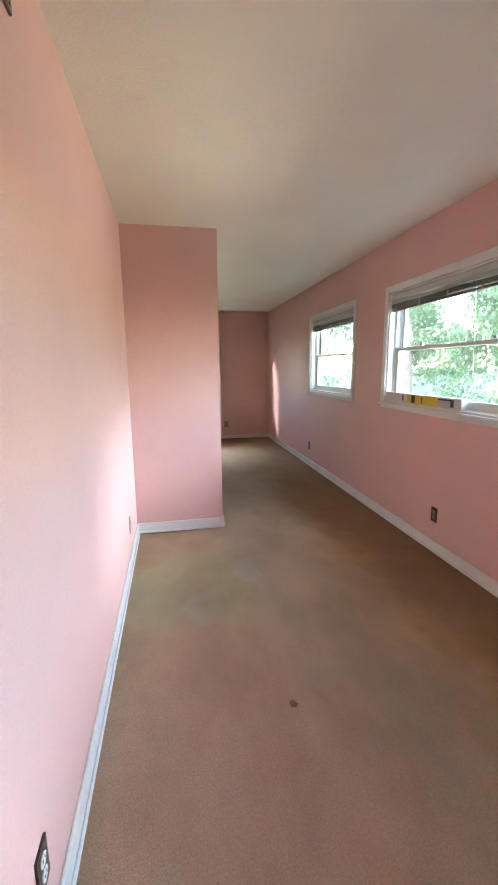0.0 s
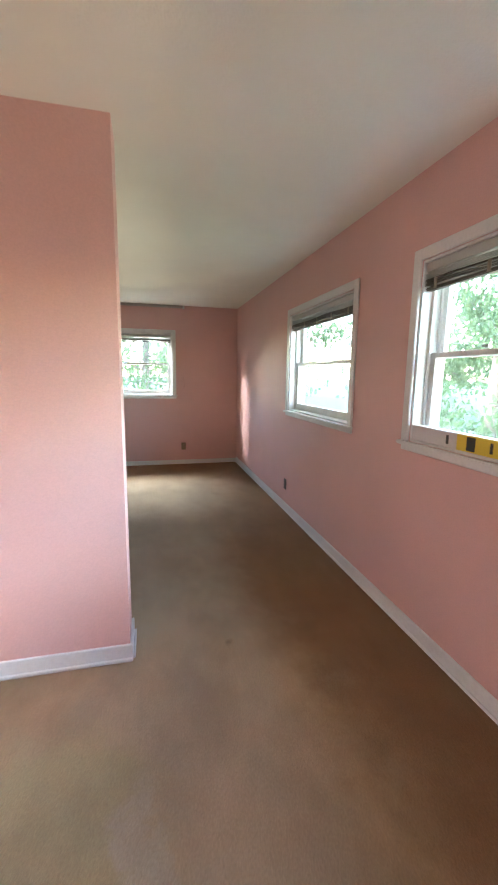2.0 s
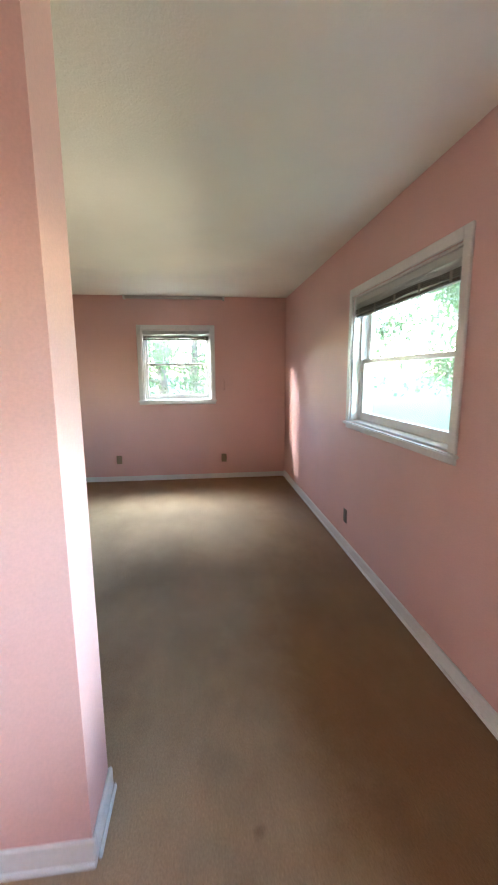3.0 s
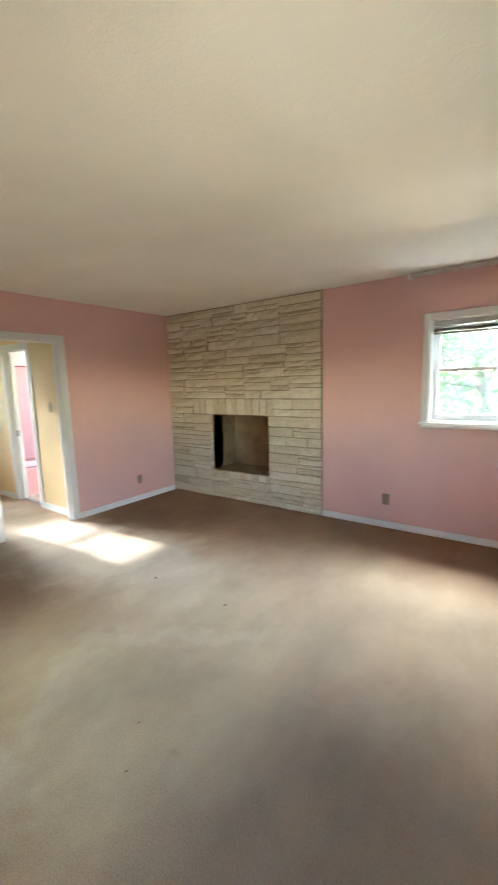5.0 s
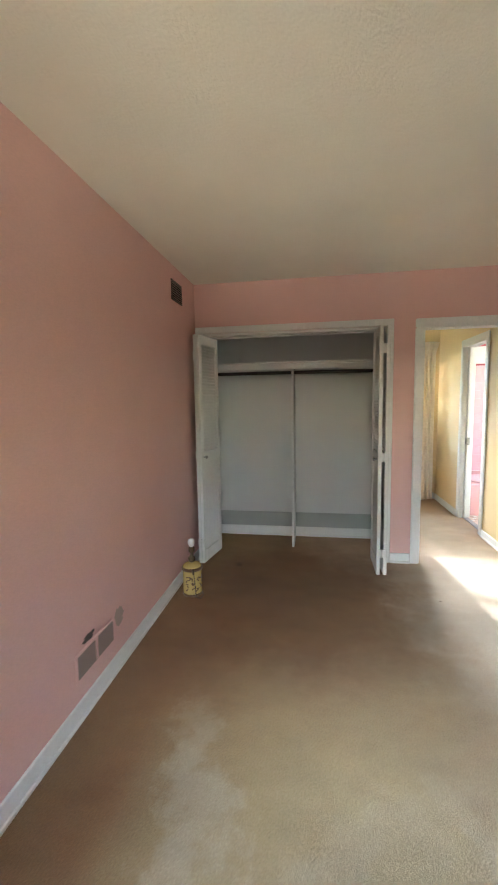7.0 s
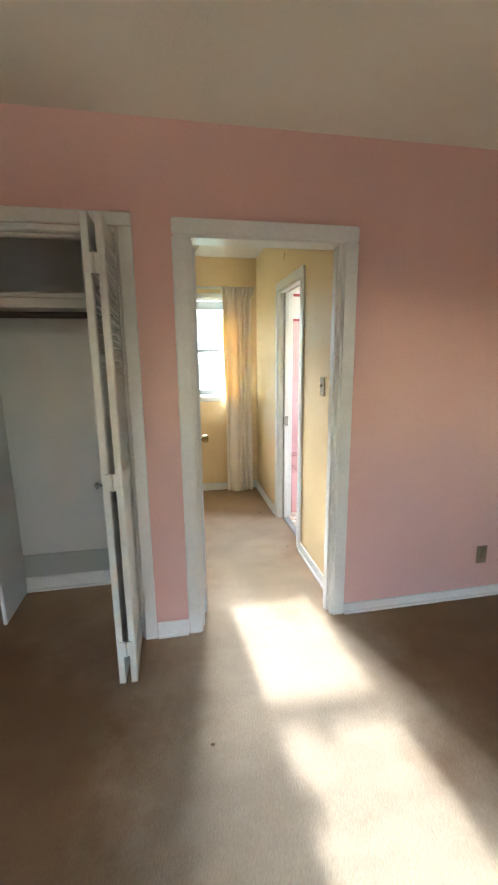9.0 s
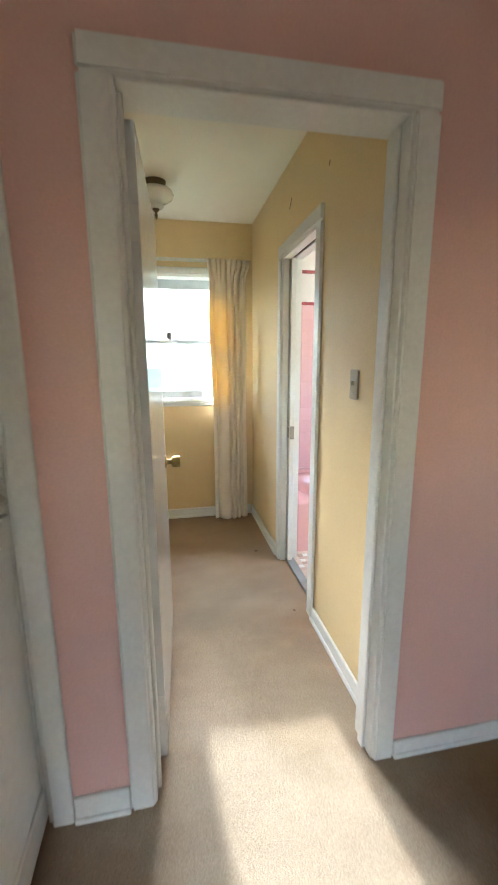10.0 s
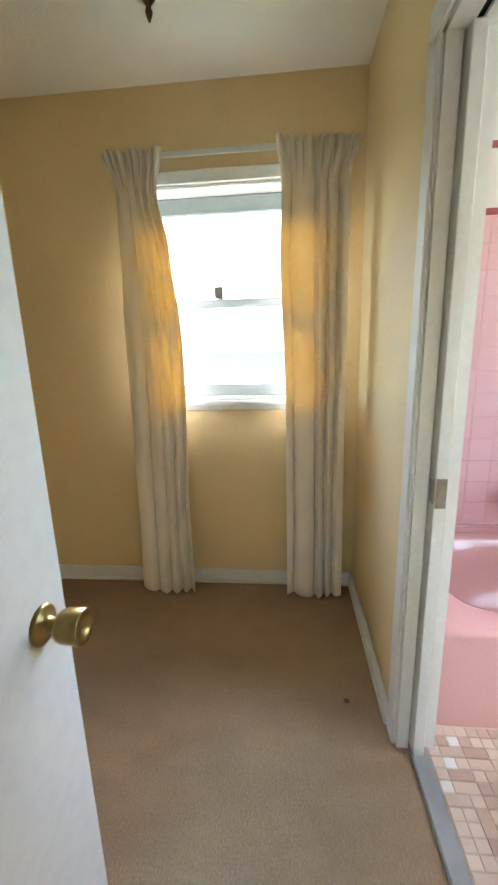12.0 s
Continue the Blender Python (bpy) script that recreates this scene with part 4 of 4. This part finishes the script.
for s in (1, -1):
    bm = bmesh.new()
    km = pose(-DW + 0.065, 0.0175 * s, 0.882, -90 * s)
    lathe(bm, [(0.033, 0.0), (0.033, 0.003), (0.027, 0.008), (0.013, 0.010), (0.012, 0.026), (0.016, 0.030), (0.025, 0.033), (0.0275, 0.040), (0.0285, 0.070), (0.0265, 0.073), (0.022, 0.068), (0.010, 0.062)], 32, m=km)
    part("door_knob", bm, BRASS, dr, "tarnished round brass knob", True)
bm = bmesh.new()
box(bm, -DW - 0.0015, -DW + 0.001, -0.012, 0.012, 0.852, 0.912)
part("latch_plate", bm, BRASS, dr)
for z in (0.20, 1.72):
    bm = bmesh.new()
    box(bm, -0.004, 0.002, -0.0185, 0.016, z - 0.045, z + 0.045)
    rod(bm, (0.004, -0.020, z - 0.045), (0.004, -0.020, z + 0.045), 0.0055, n=10)
    part("hinge", bm, WHITE, dr)
bm = bmesh.new()
box(bm, -5.40, -5.37, -1.6275, -1.6255, 0.87, 0.93)
tagged(part("strike_plate", bm, BRONZE), "small dark strike plate on the door jamb", "strike plate")

# ---- hall: curtains and their rod ----
cr = thing("curtain_rod", pose(END_X + 0.075, -2.165, 2.158), "flat white curtain rod across the hall window", "curtain rod")
bm = bmesh.new()
box(bm, -0.004, 0.004, -0.55, 0.55, -0.013, 0.013)
bevel(bm, 0.003, 1)
part("rod", bm, WORN_WHITE, cr)
for s in (-1, 1):
    bm = bmesh.new()
    box(bm, -0.075, 0.004, s * 0.55 - 0.004, s * 0.55 + 0.004, -0.013, 0.013)
    part("return_end", bm, WORN_WHITE, cr)


def curtain(label, edges, seed, flare):
    """A hanging panel with pinch pleats. edges: (height, one edge, other edge) along y, from the foot up."""
    rnd = random.Random(seed)
    base = END_X + 0.085
    nu, nz = 150, 40
    ph = [rnd.uniform(0, 6.28) for _ in range(4)]
    folds = 4.3
    bm = bmesh.new()
    rows = []
    ztop = edges[-1][0]
    for j in range(nz + 1):
        z = edges[0][0] + (ztop - edges[0][0]) * j / nz
        for (z0, a0, b0), (z1, a1, b1) in zip(edges, edges[1:]):
            if z0 <= z <= z1 + 1e-6:
                k = (z - z0) / (z1 - z0)
                k = k * k * (3 - 2 * k)
                a, b = a0 + (a1 - a0) * k, b0 + (b1 - b0) * k
                break
        head = max(0.0, min(1.0, (z - (ztop - 0.13)) / 0.10))
        row = []
        for i in range(nu + 1):
            u = i / nu
            drift = 0.55 * math.sin(2.2 * u * math.pi + ph[0]) + 0.12 * (ztop - z) * math.sin(3.1 * u * math.pi + ph[1])
            wave = 2 * abs(math.sin(math.pi * folds * u + drift * 1.5 + ph[2])) ** 0.45 - 1
            amp = 0.023 + 0.006 * math.sin(5 * u + ph[3]) + 0.006 * (ztop - z) / ztop
            pinch2 = math.sin(2 * math.pi * folds * 1.9 * u + ph[1])
            pinch = math.sin(2 * math.pi * folds * u + ph[2])
            depth = amp * wave * (1 - head) + head * (0.030 * abs(pinch2) ** 0.6 * (1 if pinch2 > 0 else -0.6) + 0.016)
            y = a + (b - a) * u + 0.006 * math.cos(2 * math.pi * folds * u + ph[2] + drift * 3)
            inner = u if flare > 0 else 1 - u
            x = base + 0.028 + depth + 0.035 * head * max(0.0, inner - 0.86) / 0.14
            zz = z + (0.010 * abs(pinch) * head if j == nz else 0.0) + (0.008 * math.sin(7 * u + ph[0]) if j == 0 else 0)
            row.append(bm.verts.new((x, y, zz)))
        rows.append(row)
    for j in range(nz):
        for i in range(nu):
            bm.faces.new((rows[j][i], rows[j][i + 1], rows[j + 1][i + 1], rows[j + 1][i]))
    ob = part("curtain", bm, CURTAIN, None, "", True)
    md = ob.modifiers.new("cloth", "SOLIDIFY")
    md.thickness = 0.0025
    return tagged(ob, label, "curtain", "hall window curtains")


curtain("cream pleated curtain drawn aside, glowing yellow at the window", [(0.012, -2.715, -2.422), (0.5, -2.701, -2.424), (1.05, -2.69, -2.407), (1.38, -2.685, -2.407), (1.75, -2.67, -2.439), (2.0, -2.662, -2.48), (2.15, -2.71, -2.435)], 3, 1)
curtain("cream pleated curtain drawn aside next to the hall corner", [(0.012, -1.912, -1.628), (1.05, -1.911, -1.634), (1.7, -1.93, -1.632), (2.0, -1.92, -1.632), (2.15, -1.94, -1.597)], 8, -1)

# ---- hall: ceiling lamp ----
cl = thing("ceiling_lamp", pose(-7.06, -2.30, HC), "old glass ceiling lamp with a bronze cap", "lamp")
bm = bmesh.new()
lathe(bm, [(0.068, 0.0), (0.066, -0.012), (0.050, -0.030), (0.046, -0.045)][::-1], 28)
part("ceiling_cap", bm, BRONZE, cl, "dark bronze cap", True)
bm = bmesh.new()
lathe(bm, [(0.006, -0.158), (0.040, -0.152), (0.044, -0.135), (0.046, -0.122), (0.075, -0.114), (0.104, -0.095), (0.112, -0.072), (0.100, -0.050), (0.060, -0.040)], 36)
part("glass_shade", bm, MILK, cl, "frosted white glass shade", True)
for z in (-0.128, -0.140):
    bm = bmesh.new()
    lathe(bm, [(0.043, z - 0.003), (0.048, z), (0.043, z + 0.003)], 28)
    part("glass_ring", bm, MILK, cl, "", True)
bm = bmesh.new()
lathe(bm, [(0.002, -0.218), (0.008, -0.205), (0.011, -0.192), (0.006, -0.180), (0.014, -0.170), (0.022, -0.160), (0.020, -0.155)], 18)
part("finial", bm, BRONZE, cl, "dark bronze finial", True)

# cracks in the hall plaster
for (x, z, ln, ang) in ((-6.638, 2.24, 0.06, 50), (-6.065, 2.20, 0.02, 70)):
    bm = bmesh.new()
    box(bm, -ln / 2, ln / 2, 0.0, 0.002, -0.0018, 0.0018, pose(x, HALL_Y - 0.002, z, 0, -ang, 0))
    tagged(part("plaster_crack", bm, BROWN_PLATE), "short dark crack in the yellow plaster", "wall damage", "", "structure")

# ---- bathroom: pocket door, sill ----
pk = thing("pocket_door", pose(-6.745, -1.492, 0.012), "white pocket door slid into the wall", "door")
bm = bmesh.new()
box(bm, -0.60, 0.004, -0.017, 0.017, 0, 1.97)
bevel(bm, 0.002, 1)
part("door_leaf", bm, WHITE, pk)
bm = bmesh.new()
box(bm, 0.003, 0.006, -0.014, 0.014, 0.86, 0.945)
box(bm, -0.03, 0.003, -0.0195, -0.016, 0.87, 0.935)
part("latch_plate", bm, CHROME, pk, "dull chrome edge latch")
jb = thing("bath_jamb", pose(-6.4785, -1.492, 0), "white split jamb of the pocket doorway with dark track", "door jamb", "", "structure")
for nm, mt, b in (("jamb_side", WHITE, (-0.3125, -0.297, -0.06, -0.022, 0, 2.0)), ("jamb_side", WHITE, (-0.3125, -0.297, 0.022, 0.06, 0, 2.0)), ("jamb_side", WHITE, (0.297, 0.3125, -0.06, 0.06, 0, 2.0)), ("jamb_head", WHITE, (-0.297, 0.297, -0.06, -0.009, 1.985, 2.0)), ("jamb_head", WHITE, (-0.297, 0.297, 0.009, 0.06, 1.985, 2.0)), ("track", DARK, (-0.297, 0.297, -0.009, 0.009, 1.994, 2.004))):
    bm = bmesh.new()
    box(bm, *b)
    part(nm, bm, mt, jb)
bm = bmesh.new()
box(bm, -6.79, -6.167, -1.513, -1.457, 0.0, 0.014)
bevel(bm, 0.004, 2)
tagged(part("threshold", bm, MARBLE), "worn grey marble threshold of the bathroom", "threshold", "", "structure")

# ---- bathroom: tub ----
tb = thing("bathtub", pose(-7.247, -0.71, 0), "built-in pink enamelled bathtub with flat apron", "bathtub")
bm = bmesh.new()
hx, hy, zt = 0.385, 0.70, 0.385


def ring(bm, rx, ry, cx, z, n=40, p=2.0):
    out = []
    for i in range(n):
        a = 2 * math.pi * (i + 0.5) / n
        c, s = math.cos(a), math.sin(a)
        out.append(bm.verts.new((cx + rx * math.copysign(abs(c) ** (2 / p), c), ry * math.copysign(abs(s) ** (2 / p), s), z)))
    return out


rings = [ring(bm, hx, hy, 0, 0.0, p=40), ring(bm, hx, hy, 0, zt - 0.02, p=40), ring(bm, hx - 0.006, hy - 0.004, 0, zt - 0.004, p=36), ring(bm, hx - 0.02, hy - 0.02, 0, zt, p=30),
         ring(bm, hx - 0.085, hy - 0.10, -0.01, zt, p=5), ring(bm, hx - 0.10, hy - 0.12, -0.01, zt - 0.012, p=4.6), ring(bm, hx - 0.12, hy - 0.16, -0.01, zt - 0.12, p=4), ring(bm, hx - 0.17, hy - 0.24, -0.01, 0.07, p=3.4), ring(bm, hx - 0.24, hy - 0.34, -0.01, 0.05, p=3)]
for lo, hi in zip(rings, rings[1:]):
    for i in range(40):
        bm.faces.new((lo[i], lo[(i + 1) % 40], hi[(i + 1) % 40], hi[i]))
bm.faces.new(rings[-1])
part("tub_shell", bm, TUB, tb, "", True)
bm = bmesh.new()
box(bm, -0.385, -0.355, -0.70, 0.70, zt + 0.0, zt + 0.035)
bevel(bm, 0.008, 2)
part("back_flange", bm, TUB, tb)
# back flange sits against the tiled wall

tw = solid("wall_tile_bed", [(END_X, -7.642, HALL_Y + 0.12, 0.0, 0.0, HC)], PLASTER, "white upper bathroom wall above pink tiles", "wall")
solid("grout_bed", [(-7.642, -7.636, HALL_Y + 0.12, 0.0, 0.0, 1.862)], GROUT, "pale grout between the bathroom tiles", "wall")

sd = thing("soap_dish", pose(-7.63, -0.80, 0.58), "dark rose ceramic soap dish on the tiles", "soap dish")
bm = bmesh.new()
for b in ((0.0, 0.012, -0.075, 0.075, -0.07, 0.07), (0.012, 0.085, -0.075, 0.075, -0.07, -0.052), (0.012, 0.085, -0.075, -0.058, -0.052, 0.05), (0.012, 0.085, 0.058, 0.075, -0.052, 0.05), (0.012, 0.03, -0.058, 0.058, 0.052, 0.07)):
    box(bm, *b)
bevel(bm, 0.006, 2)
part("dish", bm, LINER, sd, "", True)

# ---- outside ----
solid("ground", [(-400, 400, -400, 400, -0.75, -0.55)], GRASS, "sunlit rough grass round the house", "ground")
solid("roof", [(-8.6, 0.9, -10.3, 0.42, TOP + 0.002, TOP + 0.12)], EXTERIOR, "flat eaves and roof over the rooms", "roof")


def tree(x, y, height, spread, r, seed, label, leaf_n=900, bare=0.3):
    rnd = random.Random(seed)
    ob = thing("tree", pose(x, y, -0.56), label, "tree", "trees round the house")
    bm = bmesh.new()
    pts = [Vector((0, 0, 0))]
    for i in range(7):
        pts.append(pts[-1] + Vector((rnd.uniform(-0.12, 0.12), rnd.uniform(-0.12, 0.12), height / 7)))
    for i, (p, q) in enumerate(zip(pts, pts[1:])):
        rod(bm, p, q, r * (1 - i / 7.6), r * (1 - (i + 1) / 7.6), 9)
    part("trunk", bm, BARK, ob)
    ends = []
    for i in range(11):
        k = rnd.uniform(bare, 0.97)
        base = pts[0].lerp(pts[-1], k)
        a = rnd.uniform(0, 6.28)
        ln = spread * (1.15 - 0.7 * k) * rnd.uniform(0.7, 1.1)
        tip = base + Vector((math.cos(a) * ln, math.sin(a) * ln, ln * rnd.uniform(0.05, 0.55)))
        bm = bmesh.new()
        rod(bm, base, tip, r * 0.26, r * 0.06, 6)
        part("limb", bm, BARK, ob)
        ends.append((base, tip))
    verts, faces = [], []
    for i in range(leaf_n):
        base, tip = rnd.choice(ends)
        c = base.lerp(tip, rnd.uniform(0.35, 1.15)) + Vector([rnd.gauss(0, spread * 0.13) for _ in range(3)])
        s = rnd.uniform(0.05, 0.125)
        e = Euler((rnd.uniform(0, 6.28), rnd.uniform(0, 6.28), rnd.uniform(0, 6.28))).to_matrix()
        n = len(verts)
        for u, v in ((-1, 0), (-0.3, 0.45), (0.5, 0.4), (1, 0), (0.4, -0.45), (-0.4, -0.4)):
            verts.append(c + e @ Vector((u * s, v * s, 0.12 * s * u * u)))
        faces.append(tuple(range(n, n + 6)))
    me = bpy.data.meshes.new("crown")
    me.from_pydata(verts, [], faces)
    me.materials.append(LEAF)
    cw = new("crown", me)
    cw.parent = ob
    return ob


for i, (x, y, hh, sp, r) in enumerate([(8.5, 1.2, 7.5, 2.3, 0.18), (12.5, -2.5, 8.5, 2.8, 0.22), (9.5, 4.6, 7.5, 2.3, 0.20), (13, 2.0, 9, 3.0, 0.26), (15, 7.0, 9.5, 3.2, 0.26), (18, -6.0, 8, 3.0, 0.25), (9.0, 9.5, 6.5, 2.4, 0.20), (20, 12.0, 9, 3.2, 0.28), (21, 3.5, 9, 3.4, 0.28), (5.6, 12.0, 7, 2.4, 0.20)]):
    tree(x, y, hh, sp, r, 40 + i, "tall leafy tree on the lawn beside the house", 5600, 0.16)
for i, (x, y, hh, sp, r) in enumerate([(-0.6, 9.0, 6.5, 2.2, 0.24), (-2.6, 11.0, 7, 2.4, 0.26), (-1.5, 15.5, 8, 2.8, 0.28), (1.0, 13.5, 7.5, 2.6, 0.24), (-4.6, 15.0, 8, 2.8, 0.26)]):
    tree(x, y, hh, sp, r, 70 + i, "tall leafy tree with a stout trunk behind the house", 3000, 0.22)


def far_woods():
    """A ragged belt of leaf clumps beyond the lawn, on the two sides with big windows."""
    rnd = random.Random(901)
    verts, faces = [], []
    for i in range(6500):
        s = rnd.uniform(0.0, 1.0)
        back = rnd.uniform(0, 7)
        if s < 0.6:
            x, y = 27 + back, -26 + 75 * s / 0.6
        else:
            x, y = -22 + 56 * (s - 0.6) / 0.4, 25 + back
        top = 8.5 + 2.2 * math.sin(0.41 * (x - y)) + 1.1 * math.sin(1.37 * (x - y) + 1.0)
        c = Vector((x, y, -0.5 + top * rnd.random() ** 0.85))
        q = rnd.uniform(0.16, 0.42)
        e = Euler((rnd.uniform(0, 6.28), rnd.uniform(0, 6.28), rnd.uniform(0, 6.28))).to_matrix()
        n = len(verts)
        for u, v in ((-1, 0), (-0.3, 0.5), (0.5, 0.45), (1, 0), (0.4, -0.5), (-0.4, -0.4)):
            verts.append(c + e @ Vector((u * q, v * q, 0.1 * q * u * u)))
        faces.append(tuple(range(n, n + 6)))
    me = bpy.data.meshes.new("far_woods")
    me.from_pydata(verts, [], faces)
    me.materials.append(LEAF)
    tagged(new("far_woods", me), "sunlit green woods beyond the lawn", "woods", "", "stuff")


far_woods()

# added glowing backdrop beyond the hall window; screens the brighter sky behind
m, nt, b = nodes_of("glowing_backdrop", 1.0)
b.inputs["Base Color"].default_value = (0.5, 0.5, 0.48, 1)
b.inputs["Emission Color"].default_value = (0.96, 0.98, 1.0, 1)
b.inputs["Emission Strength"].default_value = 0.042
solid("backdrop", [(-170.5, -170.0, -190, 160, -0.6, 66.0)], m, "glowing pale backdrop added beyond the yard", "backdrop")


def shrub(x, y, s, seed):
    rnd = random.Random(seed)
    ob = thing("shrub", pose(x, y, -0.56), "leafy green shrub at the edge of the lawn", "shrub", "shrubs on the lawn")
    bm = bmesh.new()
    for i in range(7):
        a = rnd.uniform(0, 6.28)
        rod(bm, (0, 0, 0), (math.cos(a) * s * 0.5, math.sin(a) * s * 0.5, s * rnd.uniform(0.6, 1.0)), 0.02, 0.008, 6)
    part("stems", bm, BARK, ob)
    verts, faces = [], []
    for i in range(420):
        d = Vector([rnd.gauss(0, 1) for _ in range(3)]).normalized() * s * rnd.uniform(0.35, 1.0) * rnd.uniform(0.75, 1.1)
        c = Vector((d.x, d.y, abs(d.z) * 1.0 + 0.15))
        q = rnd.uniform(0.06, 0.13)
        e = Euler((rnd.uniform(0, 6.28), rnd.uniform(0, 6.28), rnd.uniform(0, 6.28))).to_matrix()
        n = len(verts)
        for u, v in ((-1, 0), (-0.3, 0.45), (0.5, 0.4), (1, 0), (0.4, -0.45), (-0.4, -0.4)):
            verts.append(c + e @ Vector((u * q, v * q, 0.1 * q)))
        faces.append(tuple(range(n, n + 6)))
    me = bpy.data.meshes.new("foliage")
    me.from_pydata(verts, [], faces)
    me.materials.append(LEAF)
    fo = new("foliage", me)
    fo.parent = ob


for i, (x, y, s) in enumerate([(7.0, -0.8, 1.0), (8.6, 3.2, 1.3), (6.2, 2.9, 0.9), (11.5, 3.0, 1.5), (10, 7.4, 1.5), (-0.9, 10.2, 1.2), (-3.1, 10.6, 1.3), (12.5, -3.0, 1.6)]):
    shrub(x, y, s, 300 + i)

# ---- small stains in the carpet ----
for k, (x, y, r) in enumerate([(-1.458, -6.458, 0.020), (-4.652, -2.371, 0.009), (-3.447, -2.048, 0.017), (-2.445, -3.013, 0.006), (-2.301, -3.194, 0.007), (-2.733, -2.049, 0.014), (-6.95, -1.69, 0.013), (-6.2, -1.63, 0.008)]):
    rnd = random.Random(600 + k)
    bm = bmesh.new()
    mid = bm.verts.new((x, y, 0.0045))
    n = 14
    rim = [bm.verts.new((x + r * rnd.uniform(0.45, 1.15) * math.cos(2 * math.pi * q / n), y + 1.2 * r * rnd.uniform(0.45, 1.15) * math.sin(2 * math.pi * q / n), 0.0012)) for q in range(n)]
    for q in range(n):
        bm.faces.new((mid, rim[q], rim[(q + 1) % n]))
    tagged(part("carpet_stain", bm, STAIN), "small dark stain in the beige carpet", "stain", "", "structure")

# ---- pieces: stones, tiles, mosaic ----
lay_stones()


def tile_mesh(name, w, h, d, material):
    bm = bmesh.new()
    box(bm, -w / 2, w / 2, -h / 2, h / 2, 0, d)
    top = [e for e in bm.edges if all(v.co.z > d * 0.9 for v in e.verts)]
    bmesh.ops.bevel(bm, geom=top, offset=min(0.002, d * 0.4), segments=1, affect="EDGES")
    me = bpy.data.meshes.new(name)
    bm.to_mesh(me)
    bm.free()
    me.materials.append(material)
    return me


wall_tile = tile_mesh("tile", 0.1072, 0.1072, 0.0045, TILE)
liner = tile_mesh("liner_tile", 0.1485, 0.026, 0.009, LINER)
gb = bpy.data.objects["grout_bed"]
rnd = random.Random(21)
for j in range(13):
    for i in range(13):
        z, y = 1.832 - 0.054 - 0.108 * j, -1.36 + 0.054 + 0.108 * i
        if z > 0.42 and y < -0.03:
            piece("tile", wall_tile, gb, (-7.6365 + rnd.uniform(-0.0008, 0.0008), y, z), (radians(90) + rnd.uniform(-0.004, 0.004), rnd.uniform(-0.004, 0.004), radians(90)))
for i in range(9):
    y = -1.345 + 0.150 * i
    piece("liner_tile", liner, gb, (-7.6365, y, 1.848), (radians(90), 0, radians(90)))
    piece("liner_tile", liner, tw, (-7.6425, y, 2.10), (radians(90), 0, radians(90)))

C = 0.037
bed = solid("floor_bath", [(-7.64, DOOR_X - 0.12, -1.455, 0.0, 0.0, 0.006)], TAN_GROUT, "mosaic bathroom floor of tan and white tiles", "floor")
m_one = tile_mesh("mosaic_tile", C - 0.0016, C - 0.0016, 0.004, MOSAIC)
m_two = tile_mesh("mosaic_tile", 2 * C - 0.0016, C - 0.0016, 0.004, MOSAIC)
m_white = tile_mesh("mosaic_tile", C - 0.0016, C - 0.0016, 0.004, MOSAIC_WHITE)
NX, NY = 22, 16
grid = [[0] * NY for _ in range(NX)]
for i in range(NX):
    for j in range(NY):
        if grid[i][j]:
            continue
        x, y = -6.858 + C * (i + 0.5), -1.453 + C * (j + 0.5)
        if (i + 2 * j) % 5 == 0 and (i - j) % 3 != 1:
            piece("mosaic_tile", m_white, bed, (x, y, 0.0055))
        elif rnd.random() < 0.2 and i + 1 < NX and not grid[i + 1][j] and not ((i + 1 + 2 * j) % 5 == 0 and (i + 1 - j) % 3 != 1):
            grid[i + 1][j] = 1
            piece("mosaic_tile", m_two, bed, (x + C / 2, y, 0.0055))
        elif rnd.random() < 0.2 and j + 1 < NY and not grid[i][j + 1] and not ((i + 2 * (j + 1)) % 5 == 0 and (i - j - 1) % 3 != 1):
            grid[i][j + 1] = 1
            piece("mosaic_tile", m_two, bed, (x, y + C / 2, 0.0055), (0, 0, radians(90)))
        else:
            piece("mosaic_tile", m_one, bed, (x, y, 0.0055))
        grid[i][j] = 1
